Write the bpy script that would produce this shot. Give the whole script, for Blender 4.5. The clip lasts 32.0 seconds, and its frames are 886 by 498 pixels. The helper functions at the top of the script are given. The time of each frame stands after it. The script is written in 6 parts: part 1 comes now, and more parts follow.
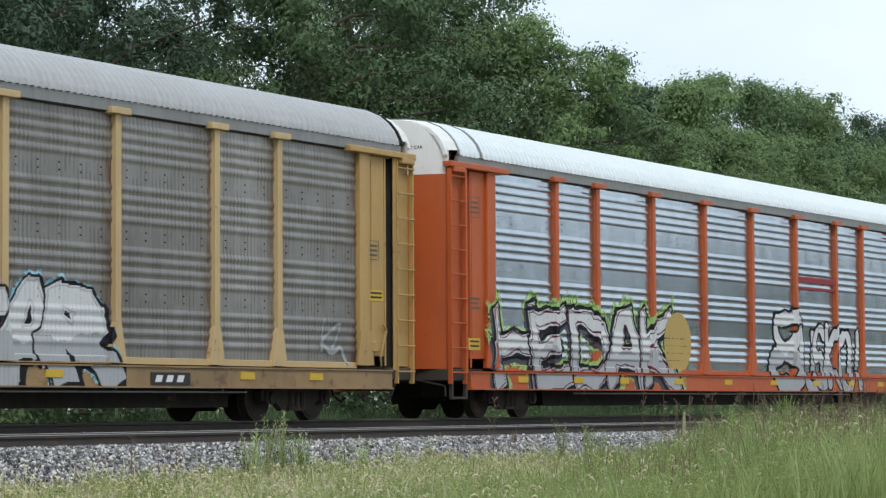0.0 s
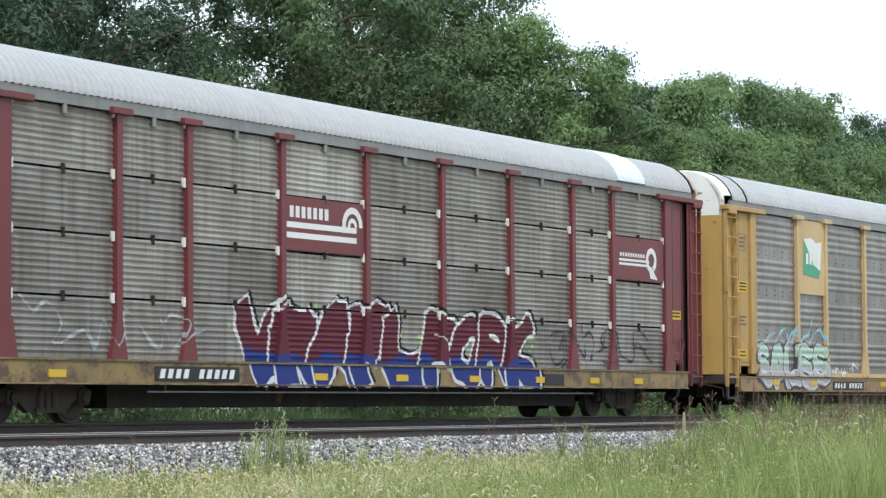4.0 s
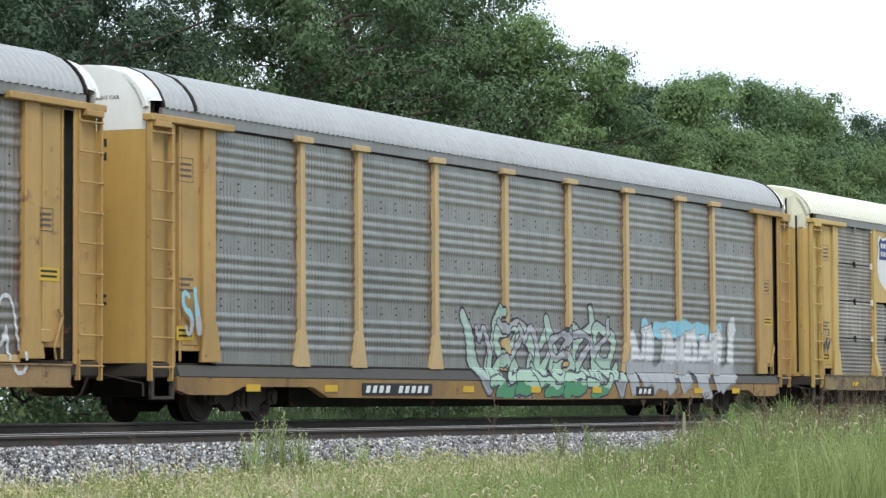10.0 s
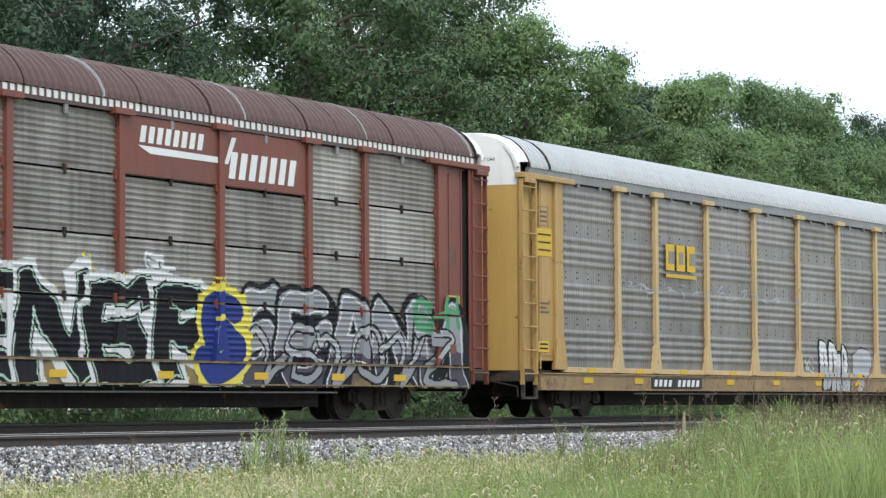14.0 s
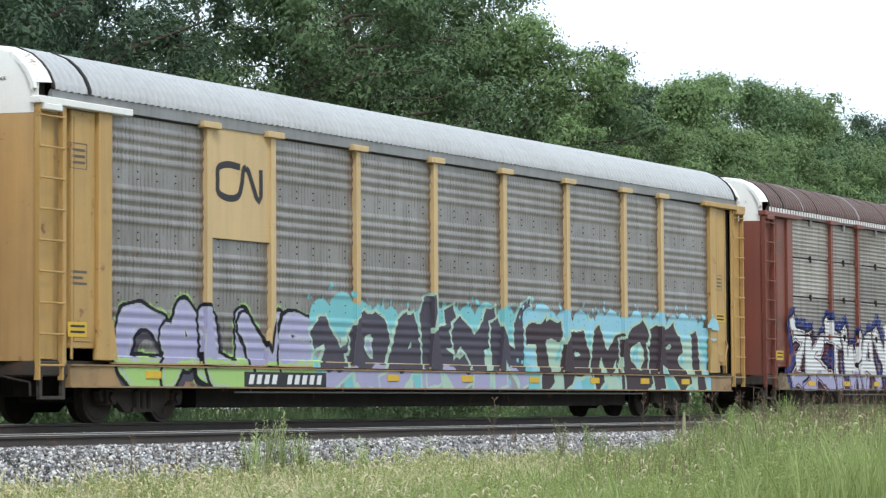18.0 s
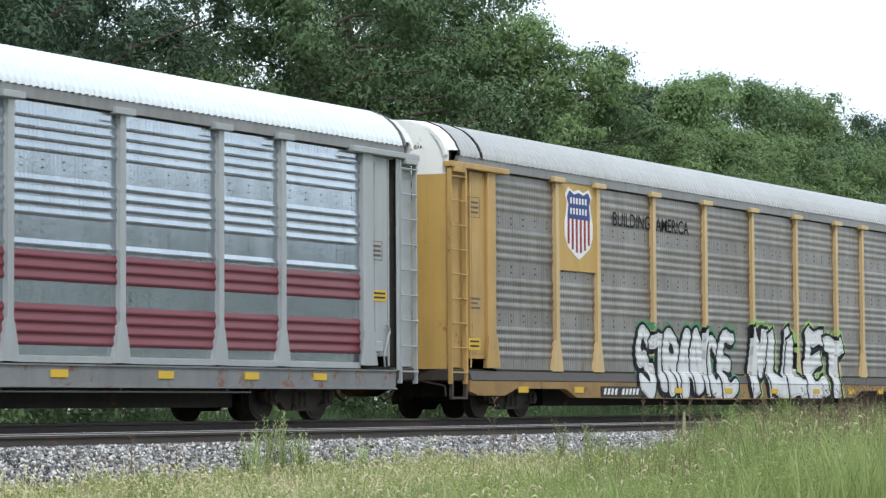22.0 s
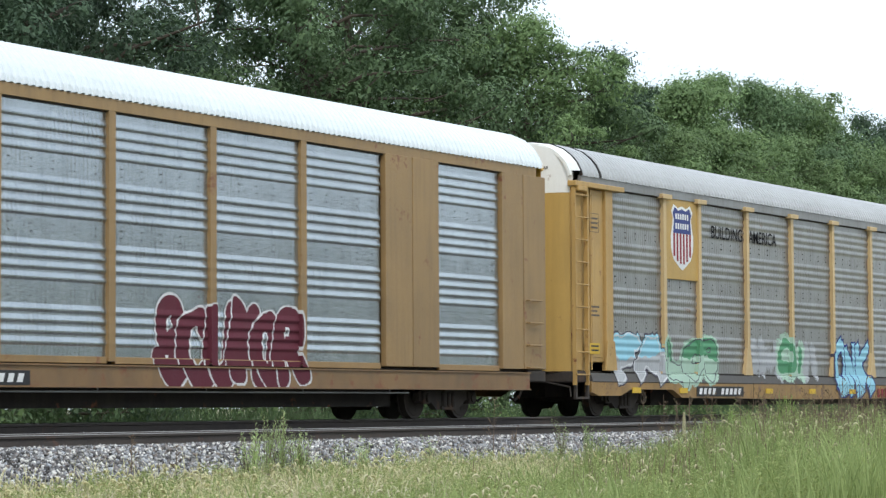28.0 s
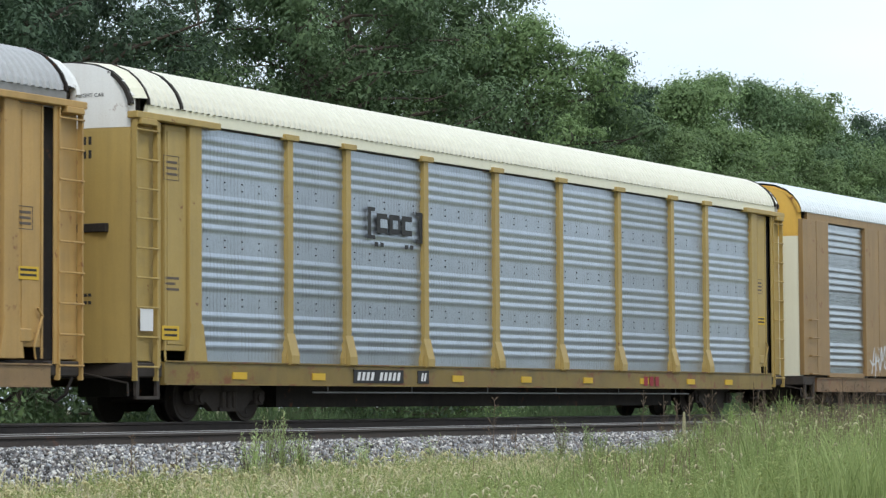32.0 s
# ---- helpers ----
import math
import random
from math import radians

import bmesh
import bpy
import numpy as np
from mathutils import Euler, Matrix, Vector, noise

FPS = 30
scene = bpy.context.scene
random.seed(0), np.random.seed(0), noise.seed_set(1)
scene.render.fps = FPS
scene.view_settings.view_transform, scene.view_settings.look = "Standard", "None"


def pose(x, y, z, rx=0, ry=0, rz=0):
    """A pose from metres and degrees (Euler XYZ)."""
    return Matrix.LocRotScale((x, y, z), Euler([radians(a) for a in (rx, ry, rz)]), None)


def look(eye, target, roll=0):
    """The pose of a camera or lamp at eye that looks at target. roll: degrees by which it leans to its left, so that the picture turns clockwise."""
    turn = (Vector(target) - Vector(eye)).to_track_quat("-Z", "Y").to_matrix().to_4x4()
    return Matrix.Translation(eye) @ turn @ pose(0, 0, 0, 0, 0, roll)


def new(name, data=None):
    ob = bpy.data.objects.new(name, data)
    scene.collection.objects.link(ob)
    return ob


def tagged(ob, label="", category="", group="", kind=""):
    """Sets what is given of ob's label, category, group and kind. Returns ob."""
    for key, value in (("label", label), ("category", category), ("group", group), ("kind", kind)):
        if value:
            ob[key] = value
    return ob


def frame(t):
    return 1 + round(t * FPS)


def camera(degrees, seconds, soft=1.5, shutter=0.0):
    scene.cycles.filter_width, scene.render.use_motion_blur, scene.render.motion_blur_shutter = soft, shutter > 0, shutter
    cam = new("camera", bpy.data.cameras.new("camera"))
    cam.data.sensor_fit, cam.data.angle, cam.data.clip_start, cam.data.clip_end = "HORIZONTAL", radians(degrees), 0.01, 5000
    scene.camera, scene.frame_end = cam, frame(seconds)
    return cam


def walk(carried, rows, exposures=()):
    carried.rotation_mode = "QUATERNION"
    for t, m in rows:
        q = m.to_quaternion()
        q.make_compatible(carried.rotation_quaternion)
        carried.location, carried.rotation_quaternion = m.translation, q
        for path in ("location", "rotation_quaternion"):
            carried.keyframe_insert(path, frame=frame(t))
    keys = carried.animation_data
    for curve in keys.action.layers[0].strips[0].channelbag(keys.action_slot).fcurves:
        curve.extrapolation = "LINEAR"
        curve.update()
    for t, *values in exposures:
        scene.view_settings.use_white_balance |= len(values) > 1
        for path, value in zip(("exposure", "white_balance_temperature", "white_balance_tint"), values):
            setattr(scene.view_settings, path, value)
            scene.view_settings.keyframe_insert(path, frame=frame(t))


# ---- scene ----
# Freight train of covered car carriers passing a fixed camera in tall grass.
# x runs along the track with the train, y away from the camera, z up; z = 0 is the rail top.
cam = camera(18.53, 32.0, soft=1.3, shutter=0.08)
EYE = (0.0, 0.0, 0.22)
STAND = look(EYE, (87.354, 48.326, 6.031), roll=-0.331)
walk(cam, [(0.0, STAND), (32.0, STAND)], exposures=[
    (0.0, -0.22), (1.0, -0.08), (2.0, 0.06), (3.0, 0.18), (6.0, 0.28), (7.0, 0.12), (8.0, 0.06), (9.0, 0.08), (10.0, 0.08), (11.0, 0.12), (12.0, 0.13), (13.0, 0.14),
    (14.0, 0.24), (17.0, 0.34), (18.0, 0.24), (19.0, 0.16), (20.0, 0.14), (21.0, 0.12), (22.0, 0.15), (23.0, 0.12), (24.0, -0.06), (25.0, -0.04), (28.0, 0.10),
    (29.0, -0.02), (30.0, -0.03), (31.0, -0.04), (32.0, -0.10)])

TRACK_Y = 26.46          # centre of the train's track
SIDING_Y = 22.16         # centre of the nearer track
SIDING_DROP = 0.11

# ---- light ----
SUN_EL, SUN_AZ = radians(50), radians(228)
world = bpy.data.worlds.new("sky")
scene.world = world
world.use_nodes = True
wn, wl = world.node_tree.nodes, world.node_tree.links
wn.clear()
w_out = wn.new("ShaderNodeOutputWorld")
w_bg = wn.new("ShaderNodeBackground")
w_bg.inputs[1].default_value = 0.125
w_sky = wn.new("ShaderNodeTexSky")
w_sky.sky_type = "NISHITA"
w_sky.sun_disc = False
w_sky.sun_elevation = SUN_EL
w_sky.sun_rotation = SUN_AZ
w_sky.dust_density = 3.0
w_co = wn.new("ShaderNodeTexCoord")
w_map = wn.new("ShaderNodeMapping")
w_map.inputs["Scale"].default_value = (1.2, 1.2, 3.5)
w_noise = wn.new("ShaderNodeTexNoise")
w_noise.inputs["Scale"].default_value = 1.6
w_noise.inputs["Detail"].default_value = 5
w_ramp = wn.new("ShaderNodeValToRGB")
w_ramp.color_ramp.elements[0].position = 0.30
w_ramp.color_ramp.elements[0].color = (0.55, 0.55, 0.55, 1)
w_ramp.color_ramp.elements[1].position = 0.56
w_ramp.color_ramp.elements[1].color = (1, 1, 1, 1)
w_mix = wn.new("ShaderNodeMix")
w_mix.data_type = "RGBA"
w_mix.inputs["B"].default_value = (8.35, 9.6, 10.75, 1)
wl.new(w_co.outputs["Generated"], w_map.inputs["Vector"])
wl.new(w_map.outputs[0], w_noise.inputs["Vector"])
wl.new(w_noise.outputs["Fac"], w_ramp.inputs[0])
wl.new(w_ramp.outputs[0], w_mix.inputs["Factor"])
wl.new(w_sky.outputs[0], w_mix.inputs["A"])
wl.new(w_mix.outputs["Result"], w_bg.inputs[0])
wl.new(w_bg.outputs[0], w_out.inputs[0])

sun_data = bpy.data.lights.new("sun", "SUN")
sun_data.energy, sun_data.angle, sun_data.color = 1.7, radians(16), (0.985, 0.97, 0.945)
sun = new("sun", sun_data)
sun_from = Vector((math.sin(SUN_AZ) * math.cos(SUN_EL), math.cos(SUN_AZ) * math.cos(SUN_EL), math.sin(SUN_EL)))
sun.matrix_world = look(sun_from * 60, (0, 0, 0))


# ---- materials ----
def shade(name, col, rough=0.6, metal=0.0, dirt=(0.09, 0.07, 0.05), amount=0.35, size=1.5, streak=(6.0, 6.0, 0.5),
          rust=0.0, rust_col=(0.19, 0.07, 0.03), bump=0.15, grain=40.0, spread=0.0, comb=0.0, edge=0.0):
    """A weathered surface: base colour, cloudy dirt, vertical streaks, rust spots and fine grain, in metres."""
    m = bpy.data.materials.new(name)
    m.use_nodes = True
    n, l = m.node_tree.nodes, m.node_tree.links
    b = n["Principled BSDF"]
    b.inputs["Metallic"].default_value = metal
    co = n.new("ShaderNodeTexCoord")
    info = n.new("ShaderNodeObjectInfo")
    mul = n.new("ShaderNodeMath")
    mul.operation = "MULTIPLY"
    mul.inputs[1].default_value = 37.0
    l.new(info.outputs["Random"], mul.inputs[0])
    add = n.new("ShaderNodeVectorMath")
    add.operation = "ADD"
    l.new(co.outputs["Object"], add.inputs[0])
    l.new(mul.outputs[0], add.inputs[1])

    def tex(scale, detail, vec=None, rough_=0.6):
        t = n.new("ShaderNodeTexNoise")
        t.inputs["Scale"].default_value = scale
        t.inputs["Detail"].default_value = detail
        t.inputs["Roughness"].default_value = rough_
        if vec:
            mp = n.new("ShaderNodeMapping")
            mp.inputs["Scale"].default_value = vec
            l.new(add.outputs[0], mp.inputs["Vector"])
            l.new(mp.outputs[0], t.inputs["Vector"])
        else:
            l.new(add.outputs[0], t.inputs["Vector"])
        return t.outputs["Fac"]

    def ramp(fac, a, z, va=0.0, vz=1.0):
        r = n.new("ShaderNodeMapRange")
        r.inputs["From Min"].default_value, r.inputs["From Max"].default_value = a, z
        r.inputs["To Min"].default_value, r.inputs["To Max"].default_value = va, vz
        l.new(fac, r.inputs["Value"])
        return r.outputs[0]

    def mix(fac, a, bcol):
        x = n.new("ShaderNodeMix")
        x.data_type = "RGBA"
        if isinstance(fac, float):
            x.inputs["Factor"].default_value = fac
        else:
            l.new(fac, x.inputs["Factor"])
        for key, v in (("A", a), ("B", bcol)):
            if isinstance(v, tuple):
                x.inputs[key].default_value = (*v, 1)
            else:
                l.new(v, x.inputs[key])
        return x.outputs["Result"]

    fine = tex(grain, 4)
    c = mix(ramp(tex(1 / size, 4), 0.35, 0.75, 0.0, amount), col, dirt)
    c = mix(ramp(tex(1.0, 5, streak), 0.45, 0.8, 0.0, amount), c, dirt)
    c = mix(ramp(fine, 0.3, 0.8, 0.0, 0.22), c, tuple(v * 0.55 for v in col))
    if comb:
        # fine upright rows of punched marks
        sep = n.new("ShaderNodeSeparateXYZ")
        l.new(co.outputs["Object"], sep.inputs[0])
        k1 = n.new("ShaderNodeMath")
        k1.operation = "MULTIPLY"
        k1.inputs[1].default_value = 6.2832 / 0.105
        l.new(sep.outputs["X"], k1.inputs[0])
        k2 = n.new("ShaderNodeMath")
        k2.operation = "SINE"
        l.new(k1.outputs[0], k2.inputs[0])
        k3 = n.new("ShaderNodeMath")
        k3.operation = "MULTIPLY"
        l.new(ramp(k2.outputs[0], 0.5, 0.95, 0.0, comb), k3.inputs[0])
        l.new(ramp(tex(3.0, 3), 0.40, 0.60), k3.inputs[1])
        c = mix(k3.outputs[0], c, (0.30 * col[0] + 0.01, 0.26 * col[1], 0.22 * col[2]))
    if edge:
        # rust running down beside the posts, at both upright edges of a sheet
        gx_ = n.new("ShaderNodeSeparateXYZ")
        l.new(co.outputs["Generated"], gx_.inputs[0])
        e1 = n.new("ShaderNodeMath")
        e1.operation = "PINGPONG"
        e1.inputs[1].default_value = 0.5
        l.new(gx_.outputs["X"], e1.inputs[0])
        e2 = n.new("ShaderNodeMath")
        e2.operation = "MULTIPLY"
        l.new(ramp(e1.outputs[0], 0.015, 0.10, edge, 0.0), e2.inputs[0])
        l.new(ramp(tex(1.0, 5, (9.0, 9.0, 2.2), 0.7), 0.40, 0.62), e2.inputs[1])
        c = mix(e2.outputs[0], c, (0.16, 0.085, 0.05))
    if rust:
        c = mix(ramp(tex(2.2, 8, None, 0.75), 0.66 - 0.25 * rust, 0.72 - 0.2 * rust), c, rust_col)
    if spread:
        hs = n.new("ShaderNodeHueSaturation")
        l.new(ramp(info.outputs["Random"], 0, 1, 1 - spread, 1 + spread), hs.inputs["Value"])
        l.new(c, hs.inputs["Color"])
        c = hs.outputs[0]
    l.new(c, b.inputs["Base Color"])
    l.new(ramp(fine, 0.2, 0.8, max(rough - 0.12, 0.05), min(rough + 0.12, 1.0)), b.inputs["Roughness"])
    bp = n.new("ShaderNodeBump")
    bp.inputs["Strength"].default_value = bump
    bp.inputs["Distance"].default_value = 0.01
    l.new(fine, bp.inputs["Height"])
    l.new(bp.outputs[0], b.inputs["Normal"])
    return m


def leafy(name, dark, light, rough=0.55, through_light=0.35, size=2.5):
    """Leaves: every leaf its own tone between dark and light, and light shining through."""
    m = bpy.data.materials.new(name)
    m.use_nodes = True
    n, l = m.node_tree.nodes, m.node_tree.links
    b = n["Principled BSDF"]
    geo = n.new("ShaderNodeNewGeometry")
    info = n.new("ShaderNodeObjectInfo")
    co = n.new("ShaderNodeTexCoord")
    t = n.new("ShaderNodeTexNoise")
    t.inputs["Scale"].default_value = 1 / size
    t.inputs["Detail"].default_value = 3
    l.new(co.outputs["Object"], t.inputs["Vector"])
    a1 = n.new("ShaderNodeMath")
    a1.operation = "MULTIPLY_ADD"
    a1.inputs[1].default_value = 0.45
    l.new(geo.outputs["Random Per Island"], a1.inputs[0])
    a0 = n.new("ShaderNodeMath")
    a0.operation = "MULTIPLY_ADD"
    a0.inputs[1].default_value = 0.9
    a0.inputs[2].default_value = -0.18
    l.new(t.outputs["Fac"], a0.inputs[0])
    l.new(a0.outputs[0], a1.inputs[2])
    x = n.new("ShaderNodeMix")
    x.data_type = "RGBA"
    x.inputs["A"].default_value, x.inputs["B"].default_value = (*dark, 1), (*light, 1)
    l.new(a1.outputs[0], x.inputs["Factor"])
    hs = n.new("ShaderNodeHueSaturation")
    mr = n.new("ShaderNodeMapRange")
    mr.inputs["To Min"].default_value, mr.inputs["To Max"].default_value = 0.8, 1.2
    l.new(info.outputs["Random"], mr.inputs["Value"])
    l.new(mr.outputs[0], hs.inputs["Value"])
    l.new(x.outputs["Result"], hs.inputs["Color"])
    l.new(hs.outputs[0], b.inputs["Base Color"])
    b.inputs["Roughness"].default_value = rough
    b.inputs["Specular IOR Level"].default_value = 0.25
    tr = n.new("ShaderNodeBsdfTranslucent")
    l.new(hs.outputs[0], tr.inputs["Color"])
    ms = n.new("ShaderNodeMixShader")
    ms.inputs[0].default_value = through_light
    l.new(b.outputs[0], ms.inputs[1])
    l.new(tr.outputs[0], ms.inputs[2])
    l.new(ms.outputs[0], n["Material Output"].inputs[0])
    return m


M_STEEL = shade("rail_steel", (0.048, 0.038, 0.035), 0.75, 0.0, rust=0.25, rust_col=(0.10, 0.055, 0.038), amount=0.35)
M_HEAD = shade("polished_rail_head", (0.30, 0.285, 0.275), 0.45, 0.2, amount=0.25)
M_TIE = shade("tarred_timber", (0.07, 0.055, 0.045), 0.9, spread=0.3, streak=(1, 30, 30), bump=0.5)
M_GRIT = shade("ballast_bed", (0.16, 0.155, 0.15), 0.95, dirt=(0.12, 0.11, 0.10), amount=0.5, grain=25, bump=1.0)
M_SOIL = shade("weedy_soil", (0.27, 0.27, 0.14), 0.95, dirt=(0.34, 0.29, 0.20), amount=0.6, size=6, streak=(0.3, 0.3, 0.3), bump=0.8)
M_DARK = shade("sooty_iron", (0.022, 0.019, 0.018), 0.75, 0.3, rust=0.25, amount=0.3)
M_BOGIE = shade("dusty_brown_iron", (0.042, 0.034, 0.030), 0.8, 0.1, rust=0.35, rust_col=(0.10, 0.055, 0.035), amount=0.4)
M_BARK = shade("bark", (0.09, 0.07, 0.055), 0.95, streak=(14, 14, 1.5), bump=0.8, amount=0.5)


# ---- shaping helpers ----
def part(name, mesh, material, parent, label="", at=None):
    """Links a mesh or a bmesh as one part under its thing."""
    if isinstance(mesh, bmesh.types.BMesh):
        data = bpy.data.meshes.new(name)
        mesh.to_mesh(data)
        mesh.free()
        mesh = data
    if not mesh.materials:
        mesh.materials.append(material)
    ob = new(name, mesh)
    if mesh.materials[0] is not material:
        ob.material_slots[0].link = "OBJECT"
        ob.material_slots[0].material = material
    ob.parent = parent
    if at is not None:
        ob.matrix_basis = at
    if label:
        ob["label"] = label
    return ob


def mesh_of(name, verts, faces, smooth=False):
    me = bpy.data.meshes.new(name)
    me.from_pydata(verts, [], faces)
    if smooth:
        me.polygons.foreach_set("use_smooth", [True] * len(me.polygons))
    me.update()
    return me


def box(bm, x0, x1, y0, y1, z0, z1, bevel=0.0):
    r = bmesh.ops.create_cube(bm, size=1.0, matrix=Matrix.LocRotScale(
        ((x0 + x1) / 2, (y0 + y1) / 2, (z0 + z1) / 2), None, (x1 - x0, y1 - y0, z1 - z0)))
    if bevel:
        edges = {e for v in r["verts"] for e in v.link_edges}
        bmesh.ops.bevel(bm, geom=list(edges), offset=bevel, segments=1, affect="EDGES", profile=0.5)
    return r["verts"]


def rod(bm, a, b, r0, r1=None, sides=8):
    """A tapered round bar from a to b."""
    a, b = Vector(a), Vector(b)
    d = b - a
    m = Matrix.Translation((a + b) / 2) @ d.to_track_quat("Z", "Y").to_matrix().to_4x4()
    bmesh.ops.create_cone(bm, cap_ends=True, segments=sides, radius1=r0, radius2=r0 if r1 is None else r1, depth=d.length, matrix=m)


def prism(bm, outline, x0, x1):
    """A solid with the (y, z) outline, drawn out from x0 to x1."""
    a = [bm.verts.new((x0, y, z)) for y, z in outline]
    b = [bm.verts.new((x1, y, z)) for y, z in outline]
    k = len(outline)
    bm.faces.new(a)
    bm.faces.new(b[::-1])
    for i in range(k):
        bm.faces.new((a[i], b[i], b[(i + 1) % k], a[(i + 1) % k]))


def plate(bm, outline, y0, y1):
    """A solid with the (x, z) outline, drawn out from y0 to y1."""
    a = [bm.verts.new((x, y0, z)) for x, z in outline]
    b = [bm.verts.new((x, y1, z)) for x, z in outline]
    k = len(outline)
    bm.faces.new(a)
    bm.faces.new(b[::-1])
    for i in range(k):
        bm.faces.new((a[i], b[i], b[(i + 1) % k], a[(i + 1) % k]))


def tidy(bm):
    bmesh.ops.recalc_face_normals(bm, faces=bm.faces)
    return bm
# ---- ground and tracks ----
def ground_z(x, y):
    pts = ((-4000, -1.3), (0, -1.15), (12, -1.0), (19.3, -0.86), (20.0, -0.80), (31.0, -0.75), (34, -0.8), (60, -0.6), (4000, -0.6))
    for (a, za), (b, zb) in zip(pts, pts[1:]):
        if y <= b:
            return za + (zb - za) * (y - a) / (b - a)
    return -0.6


gx = [-4000, -900, -250, -80, -30] + [i * 2.0 for i in range(-10, 101)] + [220, 260, 350, 600, 1200, 4000]
gy = [-4000, -900, -200, -50, -20] + [i * 1.5 for i in range(-8, 50)] + [80, 100, 150, 300, 900, 4000]
gv = []
for yy in gy:
    for xx in gx:
        near = -25 < xx < 210 and -15 < yy < 75
        gv.append((xx, yy, ground_z(xx, yy) + (0.10 * noise.noise((xx * 0.3, yy * 0.3, 0)) if near and not 20 < yy < 31 else 0)))
nx = len(gx)
gf = [(j * nx + i, j * nx + i + 1, (j + 1) * nx + i + 1, (j + 1) * nx + i) for j in range(len(gy) - 1) for i in range(nx - 1)]
ground = new("ground", mesh_of("ground", gv, gf, True))
ground.data.materials.append(M_SOIL)
tagged(ground, "weedy ground with grass and bare soil", "ground", kind="structure")

# the two beds of crushed stone, one raised block with sloping shoulders
bed_bm = bmesh.new()
prism(bed_bm, [(19.15, -0.95), (20.75, -0.34), (21.0, -0.30), (23.6, -0.30), (24.9, -0.21), (28.1, -0.20), (28.4, -0.24), (30.4, -0.95)], -60, 420)
bed = new("ballast_bed", bpy.data.meshes.new("ballast_bed"))
tidy(bed_bm).to_mesh(bed.data)
bed_bm.free()
bed.data.materials.append(M_GRIT)
tagged(bed, "grey crushed stone ballast bed under two tracks", "ballast", kind="structure")


def stones(name, count, x0, x1, band, size, mat, label):
    """Loose crushed stones, a jittered lump each, strewn along the bed."""
    base = np.array([(1, 0, 0), (-1, 0, 0), (0, 1, 0), (0, -1, 0), (0, 0, 1), (0, 0, -1)], float)
    tri = np.array([(0, 2, 4), (2, 1, 4), (1, 3, 4), (3, 0, 4), (2, 0, 5), (1, 2, 5), (3, 1, 5), (0, 3, 5)])
    rng = np.random.default_rng(5)
    u = rng.random(count)
    xs = x0 + (x1 - x0) * rng.random(count)
    ys = band[0][0] + (band[-1][0] - band[0][0]) * u
    zs = np.interp(ys, [b[0] for b in band], [b[1] for b in band])
    v = base[None] * (1 + 0.9 * (rng.random((count, 6, 1)) - 0.5)) * rng.uniform(0.6, 1.3, (count, 1, 3)) + 0.35 * (rng.random((count, 6, 3)) - 0.5)
    q = rng.normal(size=(count, 4))
    q /= np.linalg.norm(q, axis=1)[:, None]
    w, x, y, z = q.T
    rot = np.stack([1 - 2 * (y * y + z * z), 2 * (x * y - z * w), 2 * (x * z + y * w), 2 * (x * y + z * w), 1 - 2 * (x * x + z * z), 2 * (y * z - x * w),
                    2 * (x * z - y * w), 2 * (y * z + x * w), 1 - 2 * (x * x + y * y)], 1).reshape(-1, 3, 3)
    v = np.einsum("nij,nkj->nki", rot, v) * (size * rng.uniform(0.55, 1.25, (count, 1, 1)))
    v += np.stack([xs, ys, zs + size * 0.25], 1)[:, None]
    f = tri[None] + 6 * np.arange(count)[:, None, None]
    me = bpy.data.meshes.new(name)
    me.vertices.add(count * 6)
    me.vertices.foreach_set("co", v.ravel())
    me.loops.add(count * 24)
    me.loops.foreach_set("vertex_index", f.ravel())
    me.polygons.add(count * 8)
    me.polygons.foreach_set("loop_start", np.arange(0, count * 24, 3))
    me.update()
    me.validate()
    me.materials.append(mat)
    return tagged(new(name, me), label, "ballast", kind="stuff")


def stone_material():
    """Crushed stone: every stone its own grey, from near black to chalky white, with fine grain."""
    m = shade("crushed_stone", (0.2, 0.2, 0.2), 0.85, grain=60, bump=0.5)
    n, l = m.node_tree.nodes, m.node_tree.links
    geo = n.new("ShaderNodeNewGeometry")
    r = n.new("ShaderNodeValToRGB")
    e = r.color_ramp.elements
    e[0].position, e[0].color = 0.0, (0.045, 0.042, 0.040, 1)
    e[1].position, e[1].color = 1.0, (0.76, 0.74, 0.70, 1)
    for q, c in ((0.3, (0.15, 0.145, 0.15, 1)), (0.42, (0.25, 0.205, 0.175, 1)), (0.5, (0.21, 0.22, 0.24, 1)), (0.7, (0.37, 0.355, 0.34, 1)), (0.78, (0.34, 0.36, 0.40, 1)), (0.88, (0.56, 0.54, 0.51, 1))):
        k = e.new(q)
        k.color = c
    l.new(geo.outputs["Random Per Island"], r.inputs[0])
    l.new(r.outputs[0], n["Principled BSDF"].inputs["Base Color"])
    return m


M_STONE = stone_material()
stones("ballast_stones", 56000, 17, 66, [(19.15, -0.93), (20.75, -0.33), (21.0, -0.29), (21.35, -0.29)], 0.031, M_STONE, "loose grey and white crushed ballast stones beside the rail")
stones("ballast_stones", 11000, 17, 44, [(17.9, -0.90), (18.6, -0.88), (19.2, -0.88)], 0.030, M_STONE, "scattered ballast stones in the grass")
stones("ballast_stones", 12000, 20, 90, [(21.5, -0.30), (23.6, -0.30), (24.9, -0.21), (28.1, -0.20), (28.5, -0.25), (30.2, -0.9)], 0.045, M_STONE, "loose crushed ballast stones between the tracks")


